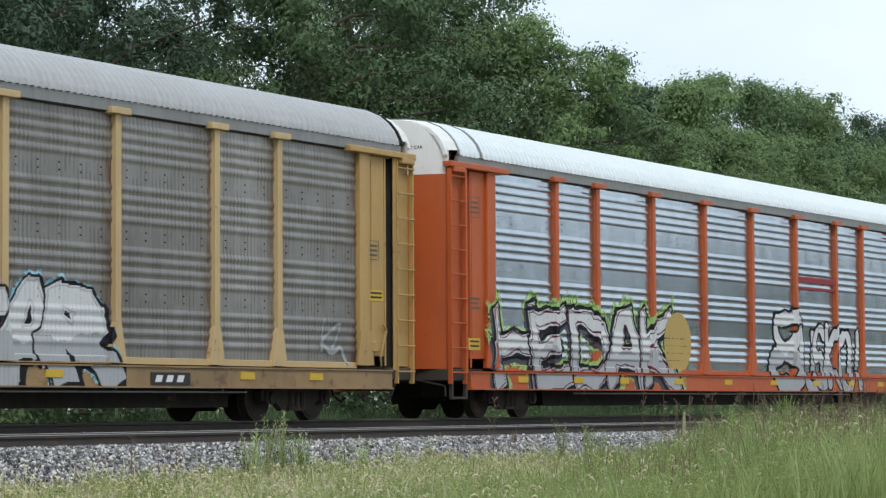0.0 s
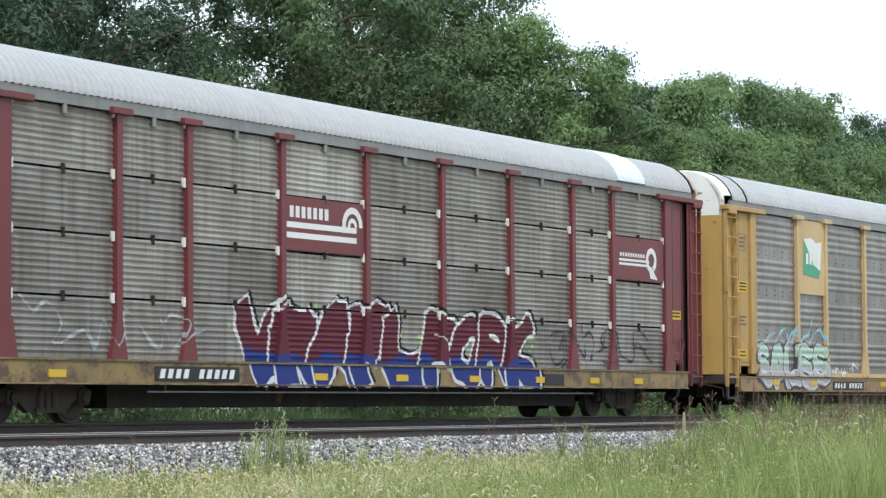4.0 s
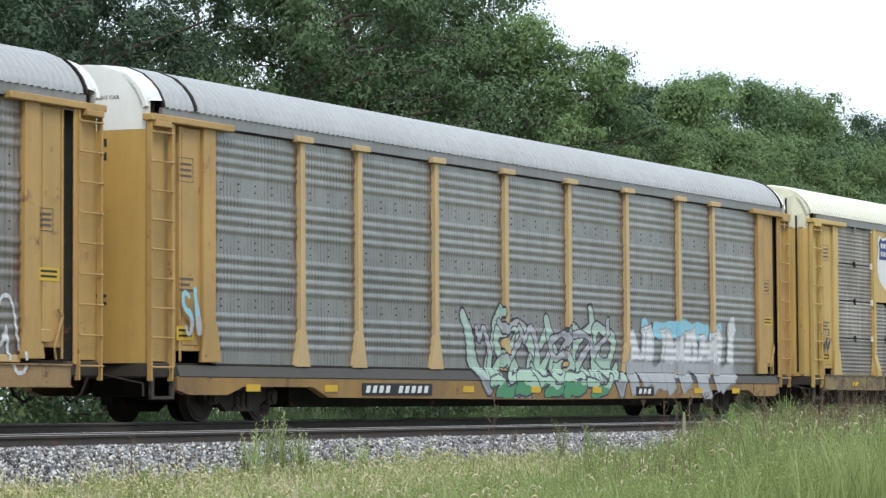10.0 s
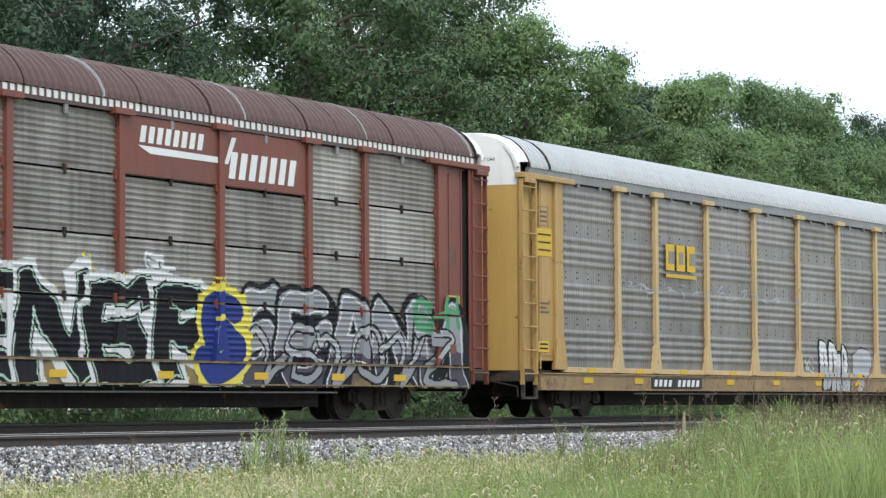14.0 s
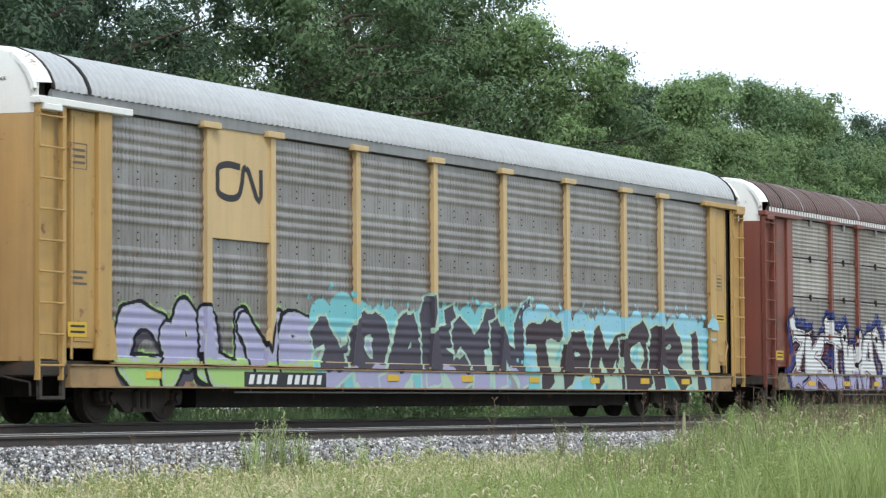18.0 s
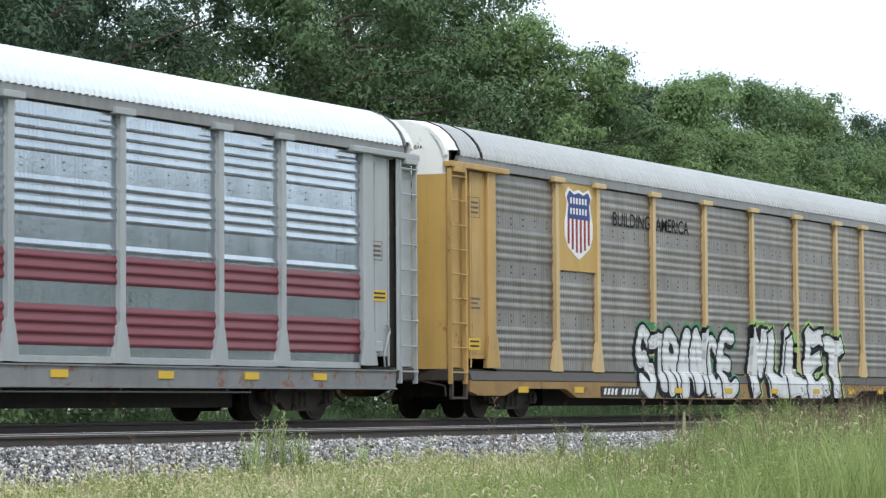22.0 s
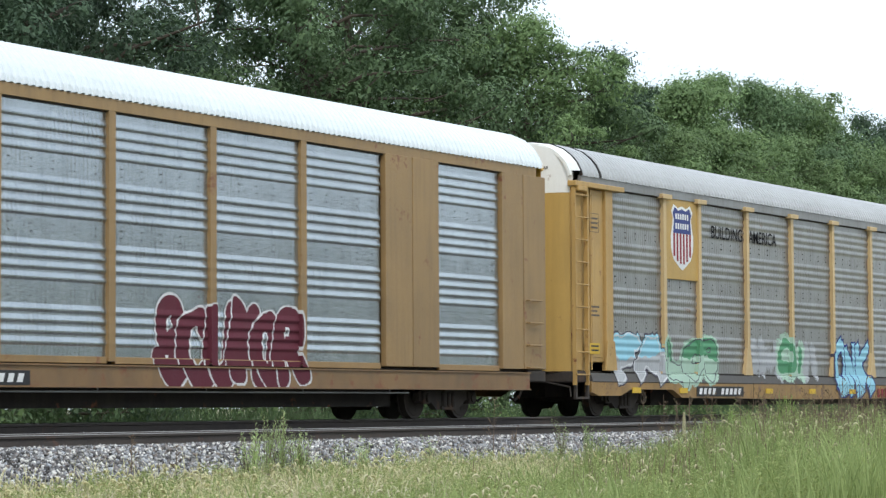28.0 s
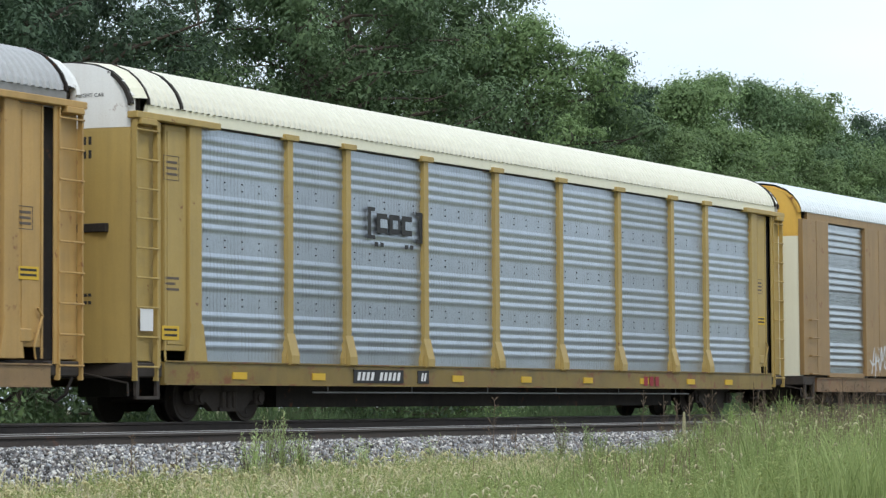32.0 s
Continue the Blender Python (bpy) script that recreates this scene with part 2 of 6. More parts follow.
def rail_mesh(x0, x1):
    bm = bmesh.new()
    half = [(0.070, -0.175), (0.070, -0.160), (0.016, -0.140), (0.010, -0.050), (0.036, -0.040), (0.037, -0.008), (0.030, 0.0)]
    prism(bm, half + [(-y, z) for y, z in half[::-1]], x0, x1)
    me = bpy.data.meshes.new("rail")
    tidy(bm)
    for f in bm.faces:
        f.material_index = 1 if f.normal.z > 0.2 and f.calc_center_median().z > -0.012 else 0
    bm.to_mesh(me)
    bm.free()
    me.materials.append(M_STEEL)
    me.materials.append(M_HEAD)
    return me


RAIL = rail_mesh(-60, 420)
for nm, cy, zz in (("siding_track", SIDING_Y, -SIDING_DROP), ("main_track", TRACK_Y, 0.0)):
    tr = tagged(new(nm), "pair of rusty steel rails on timber ties", "railway track", kind="structure")
    tr.location = (0, cy, zz)
    for sy in (-0.755, 0.755):
        part("rail", RAIL, M_STEEL, tr, at=pose(0, sy, 0))
    tie_bm = bmesh.new()
    box(tie_bm, -0.115, 0.115, -1.3, 1.3, -0.34, -0.176, 0.012)
    tie = bpy.data.meshes.new("tie")
    tie_bm.to_mesh(tie)
    tie_bm.free()
    for i in range(150):
        part("tie", tie, M_TIE, tr, at=pose(14 + 0.53 * i, 0, 0, 0, 0, (i * 37 % 7 - 3) * 0.4))
    far_bm = bmesh.new()
    for i in range(-140, 640):
        if not 0 <= i < 150:
            box(far_bm, 13.885 + 0.53 * i, 14.115 + 0.53 * i, -1.3, 1.3, -0.34, -0.176)
    part("far_ties", far_bm, M_TIE, tr)["kind"] = "stuff"
# ---- covered car carriers ----
LENGTH = 27.21
POSTS = [4.62, 6.57, 9.41, 12.27, 15.10, 17.92, 20.70, 22.63]
BAYS = list(zip([1.92] + [p + 0.075 for p in POSTS], [p - 0.075 for p in POSTS] + [25.29]))
ROOF = [(1.50, 5.045), (1.485, 5.14), (1.40, 5.31), (1.27, 5.46), (1.09, 5.60), (0.79, 5.72), (0.40, 5.775), (0.0, 5.79)]
ROOF_END = 0.38          # the roof sheets stop this far from each end
ROOF_LINE = [(-y, z) for y, z in ROOF] + [(y, z) for y, z in ROOF[-2::-1]]
SKIN, POST_FACE, SILL_FACE = -1.43, -1.52, -1.54


def rib_levels(kind):
    """The (z, depth) line of the corrugated sheets, from the deck up to the eave."""
    out = []
    if kind != "B":
        for s in range(4):
            z = 1.0 + 0.97 * s
            out.append((z if s else 0.95, 0.0))
            for k in range(4):
                c = z + 0.245 + 0.165 * k
                if kind == "C":
                    out += [(c - 0.062, 0), (c - 0.040, 0.016), (c - 0.026, 0.024), (c - 0.004, 0.025), (c + 0.034, 0.012), (c + 0.070, 0.0)]
                    continue
                out += [(c - 0.085, 0), (c - 0.055, 0.005), (c - 0.015, 0.019), (c + 0.015, 0.020), (c + 0.045, 0.010), (c + 0.072, 0.0)]
        out.append((4.88, 0.0))
    else:
        for s in range(4):
            z = 1.0 + 0.97 * s
            out += [(z, 0.0), (z + 0.06, 0.0)]
            for k in range(9):
                c = z + 0.105 + 0.0975 * k
                out += [(c - 0.036, 0.001), (c - 0.006, 0.016), (c + 0.012, 0.021), (c + 0.032, 0.001)]
            out.append((z + 0.935, 0.0))
    return out


RIBS = {k: rib_levels(k) for k in "ABC"}


def rib_depth(kind, z):
    return float(np.interp(z, [r[0] for r in RIBS[kind]], [r[1] for r in RIBS[kind]]))


MESH = {}


def cached(key, make):
    if key not in MESH:
        got = make()
        if isinstance(got, bmesh.types.BMesh):
            tidy(got)
            me = bpy.data.meshes.new(key[0])
            got.to_mesh(me)
            got.free()
            got = me
        MESH[key] = got
    return MESH[key]


def sheet(kind, w, z0, z1):
    """A corrugated sheet, w wide, with turned-in side edges."""
    rows = [(z, d) for z, d in RIBS[kind] if z0 - 1e-4 <= z <= z1 + 1e-4]
    v, f = [], []
    n = 10
    cols = [(0.0, 0.05)] + [(w * i / n, 0.0) for i in range(n + 1)] + [(w, 0.05)]
    for i, (x, back) in enumerate(cols):
        edge = min(1.0, 6 * min(x, w - x))
        for z, d in rows:
            # the sheets are a little dented, and their ribs flatten here and there
            dent = edge * 0.005 * (0.5 + 0.5 * math.sin(4.3 * x + 1.1 * z + 5 * w) * math.sin(1.9 * z + 2.3 * x))
            full = 1 - edge * (0.30 if kind == "A" else 0.12) * (0.5 + 0.5 * math.sin(8.6 * x + 0.8 * math.sin(1.3 * z) + 3 * w))
            v.append((x, SKIN - d * full + back + dent, z))
    k = len(rows)
    for i in range(len(cols) - 1):
        for j in range(k - 1):
            f.append((i * k + j, (i + 1) * k + j, (i + 1) * k + j + 1, i * k + j + 1))
    return mesh_of("side_sheet", v, f)


def strip_mesh(w, top):
    bm = bmesh.new()
    box(bm, 0.03, w - 0.03, SKIN - 0.045, SKIN + 0.02, 0.922, top, 0.006)
    return bm


def bolts_mesh(w):
    bm = bmesh.new()
    n = 3 if w < 2.2 else 5
    for s in range(4):
        for dz in (-0.02, 0.10):
            for k in range(n):
                x = w * (k + 0.5) / n
                z = 1.0 + 0.97 * s + 0.94 + dz
                if z < 4.8:
                    rod(bm, (x, SKIN + 0.01, z), (x, SKIN - 0.012, z), 0.014, 0.010, 6)
    return bm


def tab_mesh(low=4.79):
    bm = bmesh.new()
    box(bm, -0.045, 0.045, -1.50, -1.45, low, 4.875, 0.008)
    return bm


def clip_mesh():
    bm = bmesh.new()
    box(bm, -0.022, 0.022, SKIN - 0.055, SKIN + 0.02, -0.09, 0.07, 0.006)
    return bm


def roof_mesh(stop=ROOF_END, up=0.0):
    v, f = [], []
    xs = []
    x = stop
    while x < LENGTH - stop - 0.1:
        xs += [(x, 0.0), (x + 0.040, 0.0), (x + 0.060, 0.036), (x + 0.082, 0.044), (x + 0.128, 0.044), (x + 0.158, 0.030)]
        x += 0.177
    k = len(ROOF_LINE)
    for x, lift in xs:
        for y, z in ROOF_LINE:
            d = Vector((0, y, z - 4.4)).normalized()
            v.append((x, y + d.y * lift, z + d.z * lift + up * (z - 4.95)))
    for i in range(len(xs) - 1):
        for j in range(k - 1):
            f.append((i * k + j, i * k + j + 1, (i + 1) * k + j + 1, (i + 1) * k + j))
    return mesh_of("roof", v, f)


def post_mesh(style):
    bm = bmesh.new()
    if style == "T":
        plate(bm, [(-0.075, 4.84), (0.075, 4.84), (0.075, 1.58), (0.105, 1.5), (0.23, 0.935), (-0.23, 0.935), (-0.105, 1.5), (-0.075, 1.58)], POST_FACE, SKIN + 0.03)
        box(bm, -0.26, 0.26, POST_FACE - 0.07, SKIN + 0.03, 4.83, 4.935, 0.008)
    elif style.startswith("boot"):
        if style == "bootT":
            box(bm, -0.22, 0.22, POST_FACE - 0.05, SKIN + 0.03, 4.83, 4.93, 0.008)
        plate(bm, [(-0.085, 4.90), (0.085, 4.90), (0.085, 1.45), (0.16, 1.1), (0.16, 0.97), (-0.16, 0.97), (-0.16, 1.1), (-0.085, 1.45)], POST_FACE, SKIN + 0.03)
        prism(bm, [(POST_FACE, 1.5), (POST_FACE - 0.10, 1.12), (POST_FACE - 0.10, 0.98), (POST_FACE, 0.93)], -0.13, 0.13)
    else:
        plate(bm, [(-0.09, 4.93), (0.09, 4.93), (0.09, 0.96), (-0.09, 0.96)], POST_FACE + 0.02, SKIN + 0.03)
    return bm


def bulged(y, z):
    return 0.06 - 0.20 * (1 - (y / 1.45) ** 2)


def end_sheet(z0, z1):
    """A slice of the bulging end doors between two heights, under the roof's arch."""
    n = 17
    v, f = [], []
    for i in range(n):
        y = -1.45 + 2.9 * i / (n - 1)
        top = float(np.interp(y, [p[0] for p in ROOF_LINE], [p[1] for p in ROOF_LINE])) - 0.03
        for z in (z0, min(z1, top)):
            v.append((bulged(y, z), y, z))
        for z in (z0, min(z1, top)):
            v.append((bulged(y, z) + 0.06, y, z))
    for i in range(n - 1):
        a, b = 4 * i, 4 * i + 4
        f += [(a, b, b + 1, a + 1), (a + 1, b + 1, b + 3, a + 3), (a, a + 2, b + 2, b), (a + 2, a + 3, b + 3, b + 2)]
    return mesh_of("end_door", v, f)


def hood_line(q):
    """The arch of the end hood, from the roof's end (q = 0) to its narrower rim (q = 1)."""
    return [(y * (1.018 - 0.045 * q), 4.4 + (z - 4.4) * (1.022 - 0.030 * q)) for y, z in ROOF_LINE]


def hoop_mesh():
    bm = bmesh.new()
    k = len(ROOF_LINE)
    ring = []
    for x, s in ((-0.03, 1.006), (0.06, 1.006), (0.06, 0.965), (-0.03, 0.965)):
        ring.append([bm.verts.new((x, y * s, 4.4 + (z - 4.4) * s)) for y, z in hood_line(1)])
    for a in range(4):
        for j in range(k - 1):
            bm.faces.new((ring[a][j], ring[a][j + 1], ring[(a + 1) % 4][j + 1], ring[(a + 1) % 4][j]))
    for y, z in hood_line(1)[3:-3]:
        rod(bm, (-0.045, y * 0.98, 4.4 + (z - 4.4) * 0.98), (-0.02, y * 0.98, 4.4 + (z - 4.4) * 0.98), 0.02, sides=6)
    return bm


def hood_mesh():
    """The smooth domed cover between the roof's end and the rim over the doors, cut away at its lower corners."""
    bm = bmesh.new()
    k = len(ROOF_LINE)
    rows = [[bm.verts.new((x, y, z)) for y, z in hood_line(q)] for x, q in ((ROOF_END, 0.0), (0.28, 0.2), (0.16, 0.55), (0.03, 1.0))]
    for a, b in zip(rows, rows[1:]):
        for j in range(1, k - 2):
            bm.faces.new((a[j], a[j + 1], b[j + 1], b[j]))
    return bm


def corner_gap(s):
    """A dark block that paints the shade under the hood's cut-away corner."""
    bm = bmesh.new()
    box(bm, 0.06, ROOF_END, min(s * 1.36, s * 1.26), max(s * 1.36, s * 1.26), 4.80, 5.16)
    return bm


def sill_mesh(style):
    bm = bmesh.new()
    if style == "fish":
        pts = [(0.75, 0.74), (0.75, 0.52), (1.1, 0.44), (2.2, 0.44), (2.7, 0.58), (4.9, 0.58), (5.4, 0.40), (LENGTH / 2, 0.36)]
        line = pts + [(LENGTH - x, z) for x, z in pts[::-1][1:]]
    else:
        low = 0.60 if style == "low" else 0.55
        top = 0.97 if style == "low" else 0.905
        line = [(0.8, top), (0.8, low), (LENGTH - 0.8, low), (LENGTH - 0.8, top)]
    plate(bm, line, SILL_FACE, -1.38)
    return bm


def flange_mesh(low):
    bm = bmesh.new()
    box(bm, 0.8, LENGTH - 0.8, SILL_FACE - 0.03, SILL_FACE, low, low + 0.025)
    top = 0.965 if low == 0.60 else 0.88
    box(bm, 0.8, LENGTH - 0.8, SILL_FACE - 0.03, SILL_FACE, top, top + 0.025)
    return bm


def wheelset_mesh():
    bm = bmesh.new()
    rod(bm, (0, -1.05, 0), (0, 1.05, 0), 0.07, sides=12)
    for s in (-1, 1):
        rod(bm, (0, s * 0.70, 0), (0, s * 0.83, 0), 0.395, sides=32)
        rod(bm, (0, s * 0.675, 0), (0, s * 0.70, 0), 0.425, sides=32)
        rod(bm, (0, s * 0.83, 0), (0, s * 0.845, 0), 0.35, 0.33, sides=32)
        rod(bm, (0, s * 0.845, 0), (0, s * 0.90, 0), 0.13, sides=12)
        for a in range(3):
            c, t = math.cos(a * 2.094), math.sin(a * 2.094)
            rod(bm, (0.22 * c, s * 0.84, 0.22 * t), (0.22 * c, s * 0.852, 0.22 * t), 0.05, sides=8)
    return bm


def frame_mesh():
    """A cast bogie side frame with its springs and bearing boxes."""
    bm = bmesh.new()
    top = [(-1.15, 0.50), (-0.95, 0.60), (-0.55, 0.66), (0.55, 0.66), (0.95, 0.60), (1.15, 0.50)]
    low = [(1.12, 0.34), (0.72, 0.36), (0.45, 0.17), (-0.45, 0.17), (-0.72, 0.36), (-1.12, 0.34)]
    plate(bm, top + low, -0.06, 0.06)
    for s in (-1, 1):
        box(bm, s * 0.9 - 0.13, s * 0.9 + 0.13, -0.12, 0.10, 0.28, 0.53, 0.02)
        rod(bm, (s * 0.9, -0.16, 0.395), (s * 0.9, -0.10, 0.395), 0.085, sides=12)
        for k in range(3):
            rod(bm, ((k - 1) * 0.17 + s * 0.02, s * 0.04 - 0.03, 0.22), ((k - 1) * 0.17 + s * 0.02, s * 0.04 - 0.03, 0.50), 0.065, sides=8)
    box(bm, -0.30, 0.30, -0.10, 0.08, 0.17, 0.24)
    return bm


BOGIE_X = (3.35, LENGTH - 3.35)
WHEELSETS = []


def bogie(car, x):
    bolster = bmesh.new()
    box(bolster, -0.2, 0.2, -1.1, 1.1, 0.48, 0.70, 0.03)
    rod(bolster, (0, 0, 0.6), (0, 0, 0.85), 0.2, sides=12)
    b = part("bogie", cached(("bogie",), lambda: bolster), M_BOGIE, car, "sooty cast iron bogie", pose(x, 0, 0))
    for s, turn in ((-1, 0), (1, 180)):
        part("side_frame", cached(("side_frame",), frame_mesh), M_BOGIE, b, at=pose(0, s * 1.0, 0, 0, 0, turn))
    for dx in (-0.9, 0.9):
        w = part("wheelset", cached(("wheelset",), wheelset_mesh), M_BOGIE, b, at=pose(dx, 0, 0.395))
        WHEELSETS.append(w)


def ladder(car, mat, at):
    def stiles():
        bm = bmesh.new()
        for x in (0.0, 0.575):
            box(bm, x, x + 0.035, -1.56, -1.47, 0.66, 4.80)
        return bm

    def rung():
        bm = bmesh.new()
        rod(bm, (0.0, -1.565, 0), (0.62, -1.565, 0), 0.016, sides=6)
        return bm
    lad = part("ladder", cached(("ladder",), stiles), mat, car, at=at)
    for i in range(9):
        part("rung", cached(("rung",), rung), mat, lad, at=pose(0, 0, 0.88 + 0.47 * i))


def strap_mesh(half=0.032, up=1.0015):
    bm = bmesh.new()
    ring = [[bm.verts.new((x, (y + dy) * up, (z + dz) * up)) for (y, z), (dy, dz) in zip(ROOF_LINE, LIFTS)] for x in (-half, half)]
    low = [[bm.verts.new((x, y, z)) for y, z in ROOF_LINE] for x in (-half, half)]
    for j in range(len(ROOF_LINE) - 1):
        bm.faces.new((ring[0][j], ring[0][j + 1], ring[1][j + 1], ring[1][j]))
        bm.faces.new((ring[0][j], ring[0][j + 1], low[0][j + 1], low[0][j]))
        bm.faces.new((ring[1][j], ring[1][j + 1], low[1][j + 1], low[1][j]))
    return bm


LIFTS = []
for ry_, rz_ in ROOF_LINE:
    dd = Vector((0, ry_, rz_ - 4.4)).normalized() * 0.046
    LIFTS.append((dd.y, dd.z))


def brake_mesh():
    bm = bmesh.new()
    box(bm, 25.66, 25.92, -1.56, -1.45, 1.22, 1.42, 0.015)
    rod(bm, (26.05, -1.50, 1.15), (26.22, -1.53, 1.62), 0.022)
    rod(bm, (26.22, -1.53, 1.62), (26.10, -1.53, 1.74), 0.022)
    rod(bm, (26.05, -1.50, 1.15), (26.12, -1.48, 0.97), 0.018)
    return bm


def autorack(spec):
    """One covered car carrier; its origin lies on the rail top, at the middle of its trailing end."""
    car = tagged(new("autorack_wagon"), spec["label"], "rail car", "cars of the freight train")
    post, panel, roof, sill = spec["post"], spec["panel"], spec["roof"], spec["sill"]
    frame_paint = P_CORNER if post is P_TAN else post
    kind, style = spec.get("kind", "A"), spec.get("style", "T")
    base = spec.get("base", "high")
    half_turn = pose(LENGTH, 0, 0, 0, 0, 180)
    wide = spec.get("wide", False)
    through_roof = wide or spec.get("plain_end", False)
    part("roof", cached(("roof", wide, through_roof), lambda: roof_mesh(0.03, 0.055 if wide else 0.0) if through_roof else roof_mesh()), roof, car)
    for turn in (None, half_turn):
        at = (lambda m: m) if turn is None else (lambda m: half_turn @ m)
        eave = bmesh.new()
        prism(eave, [(-1.505, 4.87), (-1.505, 5.055), (-1.45, 5.06), (-1.40, 4.87)], ROOF_END, LENGTH - ROOF_END)
        part("eave_beam", cached(("eave_beam",), lambda: eave), spec.get("eave", M_EAVE), car, at=at(pose(0, 0, 0)))
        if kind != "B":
            # solid dark strip: the shade between eave beam and sheets, put in as colour
            shade_strip = bmesh.new()
            box(shade_strip, 0.8, LENGTH - 0.8, SKIN - 0.035, SKIN + 0.02, 4.842, 4.866)
            part("eave_gap", cached(("eave_gap",), lambda: shade_strip), M_DARK, car, at=at(pose(0, 0, 0)))
        if spec.get("wide"):
            bays = [(1.85, 4.46)] + BAYS[2:7] + [(22.76, 25.27)]
        else:
            bays = BAYS
        for i, (a, b) in enumerate(bays):
            w = round(b - a, 2)
            cut = [(0.95, 4.88)] if kind != "B" else [(1.0 + 0.97 * k, 1.0 + 0.97 * k + 0.935) for k in range(4)]
            for z0, z1 in cut:
                part("side_sheet", cached(("side_sheet", kind, w, z0), lambda: sheet(kind, w, z0, z1)), panel, car, at=at(pose(a, 0, 0)))
            if kind != "B":
                # on fish sills this is a dark strip painting the shadow line below the sheets
                part("kick_strip", cached(("kick_strip", w, base), lambda: strip_mesh(w, 1.03 if base == "high" else 0.962)), post if base == "high" else M_DARK, car, at=at(pose(a, 0, 0)))
                part("bolts", cached(("bolts", w), lambda: bolts_mesh(w)), M_DARK, car, at=at(pose(a, 0, 0)))["kind"] = "stuff"
                if turn is None and spec.get("tabs"):
                    for q in (0.3, 0.7):
                        part("eave_tab", cached(("eave_tab",), tab_mesh), M_EAVE, car, at=pose(a + q * w, 0, 0))
            elif turn is None:
                part("eave_tab", cached(("eave_tab", "long"), lambda: tab_mesh(4.72)), M_EAVE, car, at=pose(a + w / 2, 0, 0))
                for k in range(4):
                    for cx in (0.0, w / 2, w):
                        part("clip", cached(("clip",), clip_mesh), M_DARK if 0 < cx < w else spec.get("clip", post), car, at=pose(a + min(max(cx, 0.03), w - 0.03), 0, 1.955 + 0.97 * k))
        for x in ([9.41, 12.27, 15.10, 17.92] if spec.get("wide") else POSTS):
            part("post", cached(("post", style), lambda: post_mesh(style)), post, car, at=at(pose(x, 0, 0)))
        if spec.get("wide"):
            for x0, x1 in ((0.02, 0.93), (0.96, 1.80), (4.50, 5.50), (5.53, 6.49), (20.72, 21.70), (21.73, 22.72), (25.31, 26.2), (26.23, 27.19)):
                bm = bmesh.new()
                box(bm, x0, x1, POST_FACE, SKIN + 0.03, 0.97, 4.88, 0.006)
                part("broad_panel", cached(("broad_panel", x0), lambda: bm), post, car, at=at(pose(0, 0, 0)))
            for x in (0.35, LENGTH - 0.9):
                for k in range(4):
                    bm = bmesh.new()
                    rod(bm, (0, -1.60, 0), (0.55, -1.60, 0), 0.018, sides=6)
                    rod(bm, (0.02, -1.60, 0), (0.02, -1.50, 0), 0.018, sides=6)
                    rod(bm, (0.53, -1.60, 0), (0.53, -1.50, 0), 0.018, sides=6)
                    part("grab_rail", cached(("grab_rail",), lambda: bm), post, car, at=at(pose(x, 0, 1.0 + 0.45 * k)))
        else:
            for x, mirror in ((0.0, 1), (LENGTH, -1)):
                def corner():
                    bm = bmesh.new()
                    box(bm, 1.55, 1.90, POST_FACE, SKIN + 0.03, 0.97, 4.87, 0.01)
                    plate(bm, [(1.55, 1.6), (1.90, 1.6), (2.02, 0.98), (1.45, 0.98)], POST_FACE - 0.025, POST_FACE + 0.01)
                    return bm

                def pocket():
                    bm = bmesh.new()
                    box(bm, 0.90, 1.54, -1.455, -1.36, 1.15, 4.80, 0.01)
                    return bm

                def panel_face():
                    bm = bmesh.new()
                    box(bm, 0.98, 1.42, -1.47, -1.455, 1.25, 4.70, 0.005)
                    return bm

                def gap_post():
                    bm = bmesh.new()
                    box(bm, 0.90, 0.95, -1.475, -1.456, 0.98, 4.80, 0.004)
                    return bm

                def back():
                    bm = bmesh.new()
                    box(bm, 0.03, 0.50, -1.45, -1.42, 0.97, 4.80, 0.01)
                    return bm

                def stile_plate():
                    bm = bmesh.new()
                    box(bm, 0.60, 0.71, -1.53, -1.50, 0.90, 4.81, 0.006)
                    return bm

                def gap():
                    bm = bmesh.new()
                    box(bm, 0.40, 0.92, -1.36, -1.30, 0.97, 4.80)
                    return bm

                def head():
                    bm = bmesh.new()
                    box(bm, -0.04, 2.35, -1.60, -1.40, 4.815, 4.925, 0.012)
                    box(bm, 0.05, 0.5, -1.62, -1.45, 4.72, 4.82, 0.012)
                    return bm
                if mirror == 1:
                    tm = at(pose(0, 0, 0))
                    for nm, fn in (("corner_post", corner), ("door_pocket", pocket), ("ladder_back", back), ("header_beam", head), ("door_gap", gap), ("door_panel", panel_face), ("gap_post", gap_post), ("stile_plate", stile_plate)):
                        part(nm, cached((nm,), fn), spec.get("head", frame_paint) if nm == "header_beam" else frame_paint, car, at=tm)
                    ladder(car, frame_paint, tm)
                else:
                    # the leading corner is the trailing one seen in a mirror
                    def flip(fn):
                        def go():
                            bm = fn()
                            for v in bm.verts:
                                v.co.x = LENGTH - v.co.x
                            return bm
                        return go
                    tm = at(pose(0, 0, 0))
                    for nm, fn in (("corner_post", corner), ("door_pocket", pocket), ("ladder_back", back), ("header_beam", head), ("door_gap", gap), ("door_panel", panel_face), ("gap_post", gap_post), ("stile_plate", stile_plate)):
                        # the leading door recess has its shade put into a dark back plate
                        part(nm, cached((nm, "lead"), flip(fn)), M_DARK if nm == "door_gap" else frame_paint, car, at=tm)
                    ladder(car, frame_paint, tm @ pose(LENGTH - 0.62, 0, 0))
        part("side_sill", cached(("side_sill", base), lambda: sill_mesh(base)), sill, car, at=at(pose(0, 0, 0)))
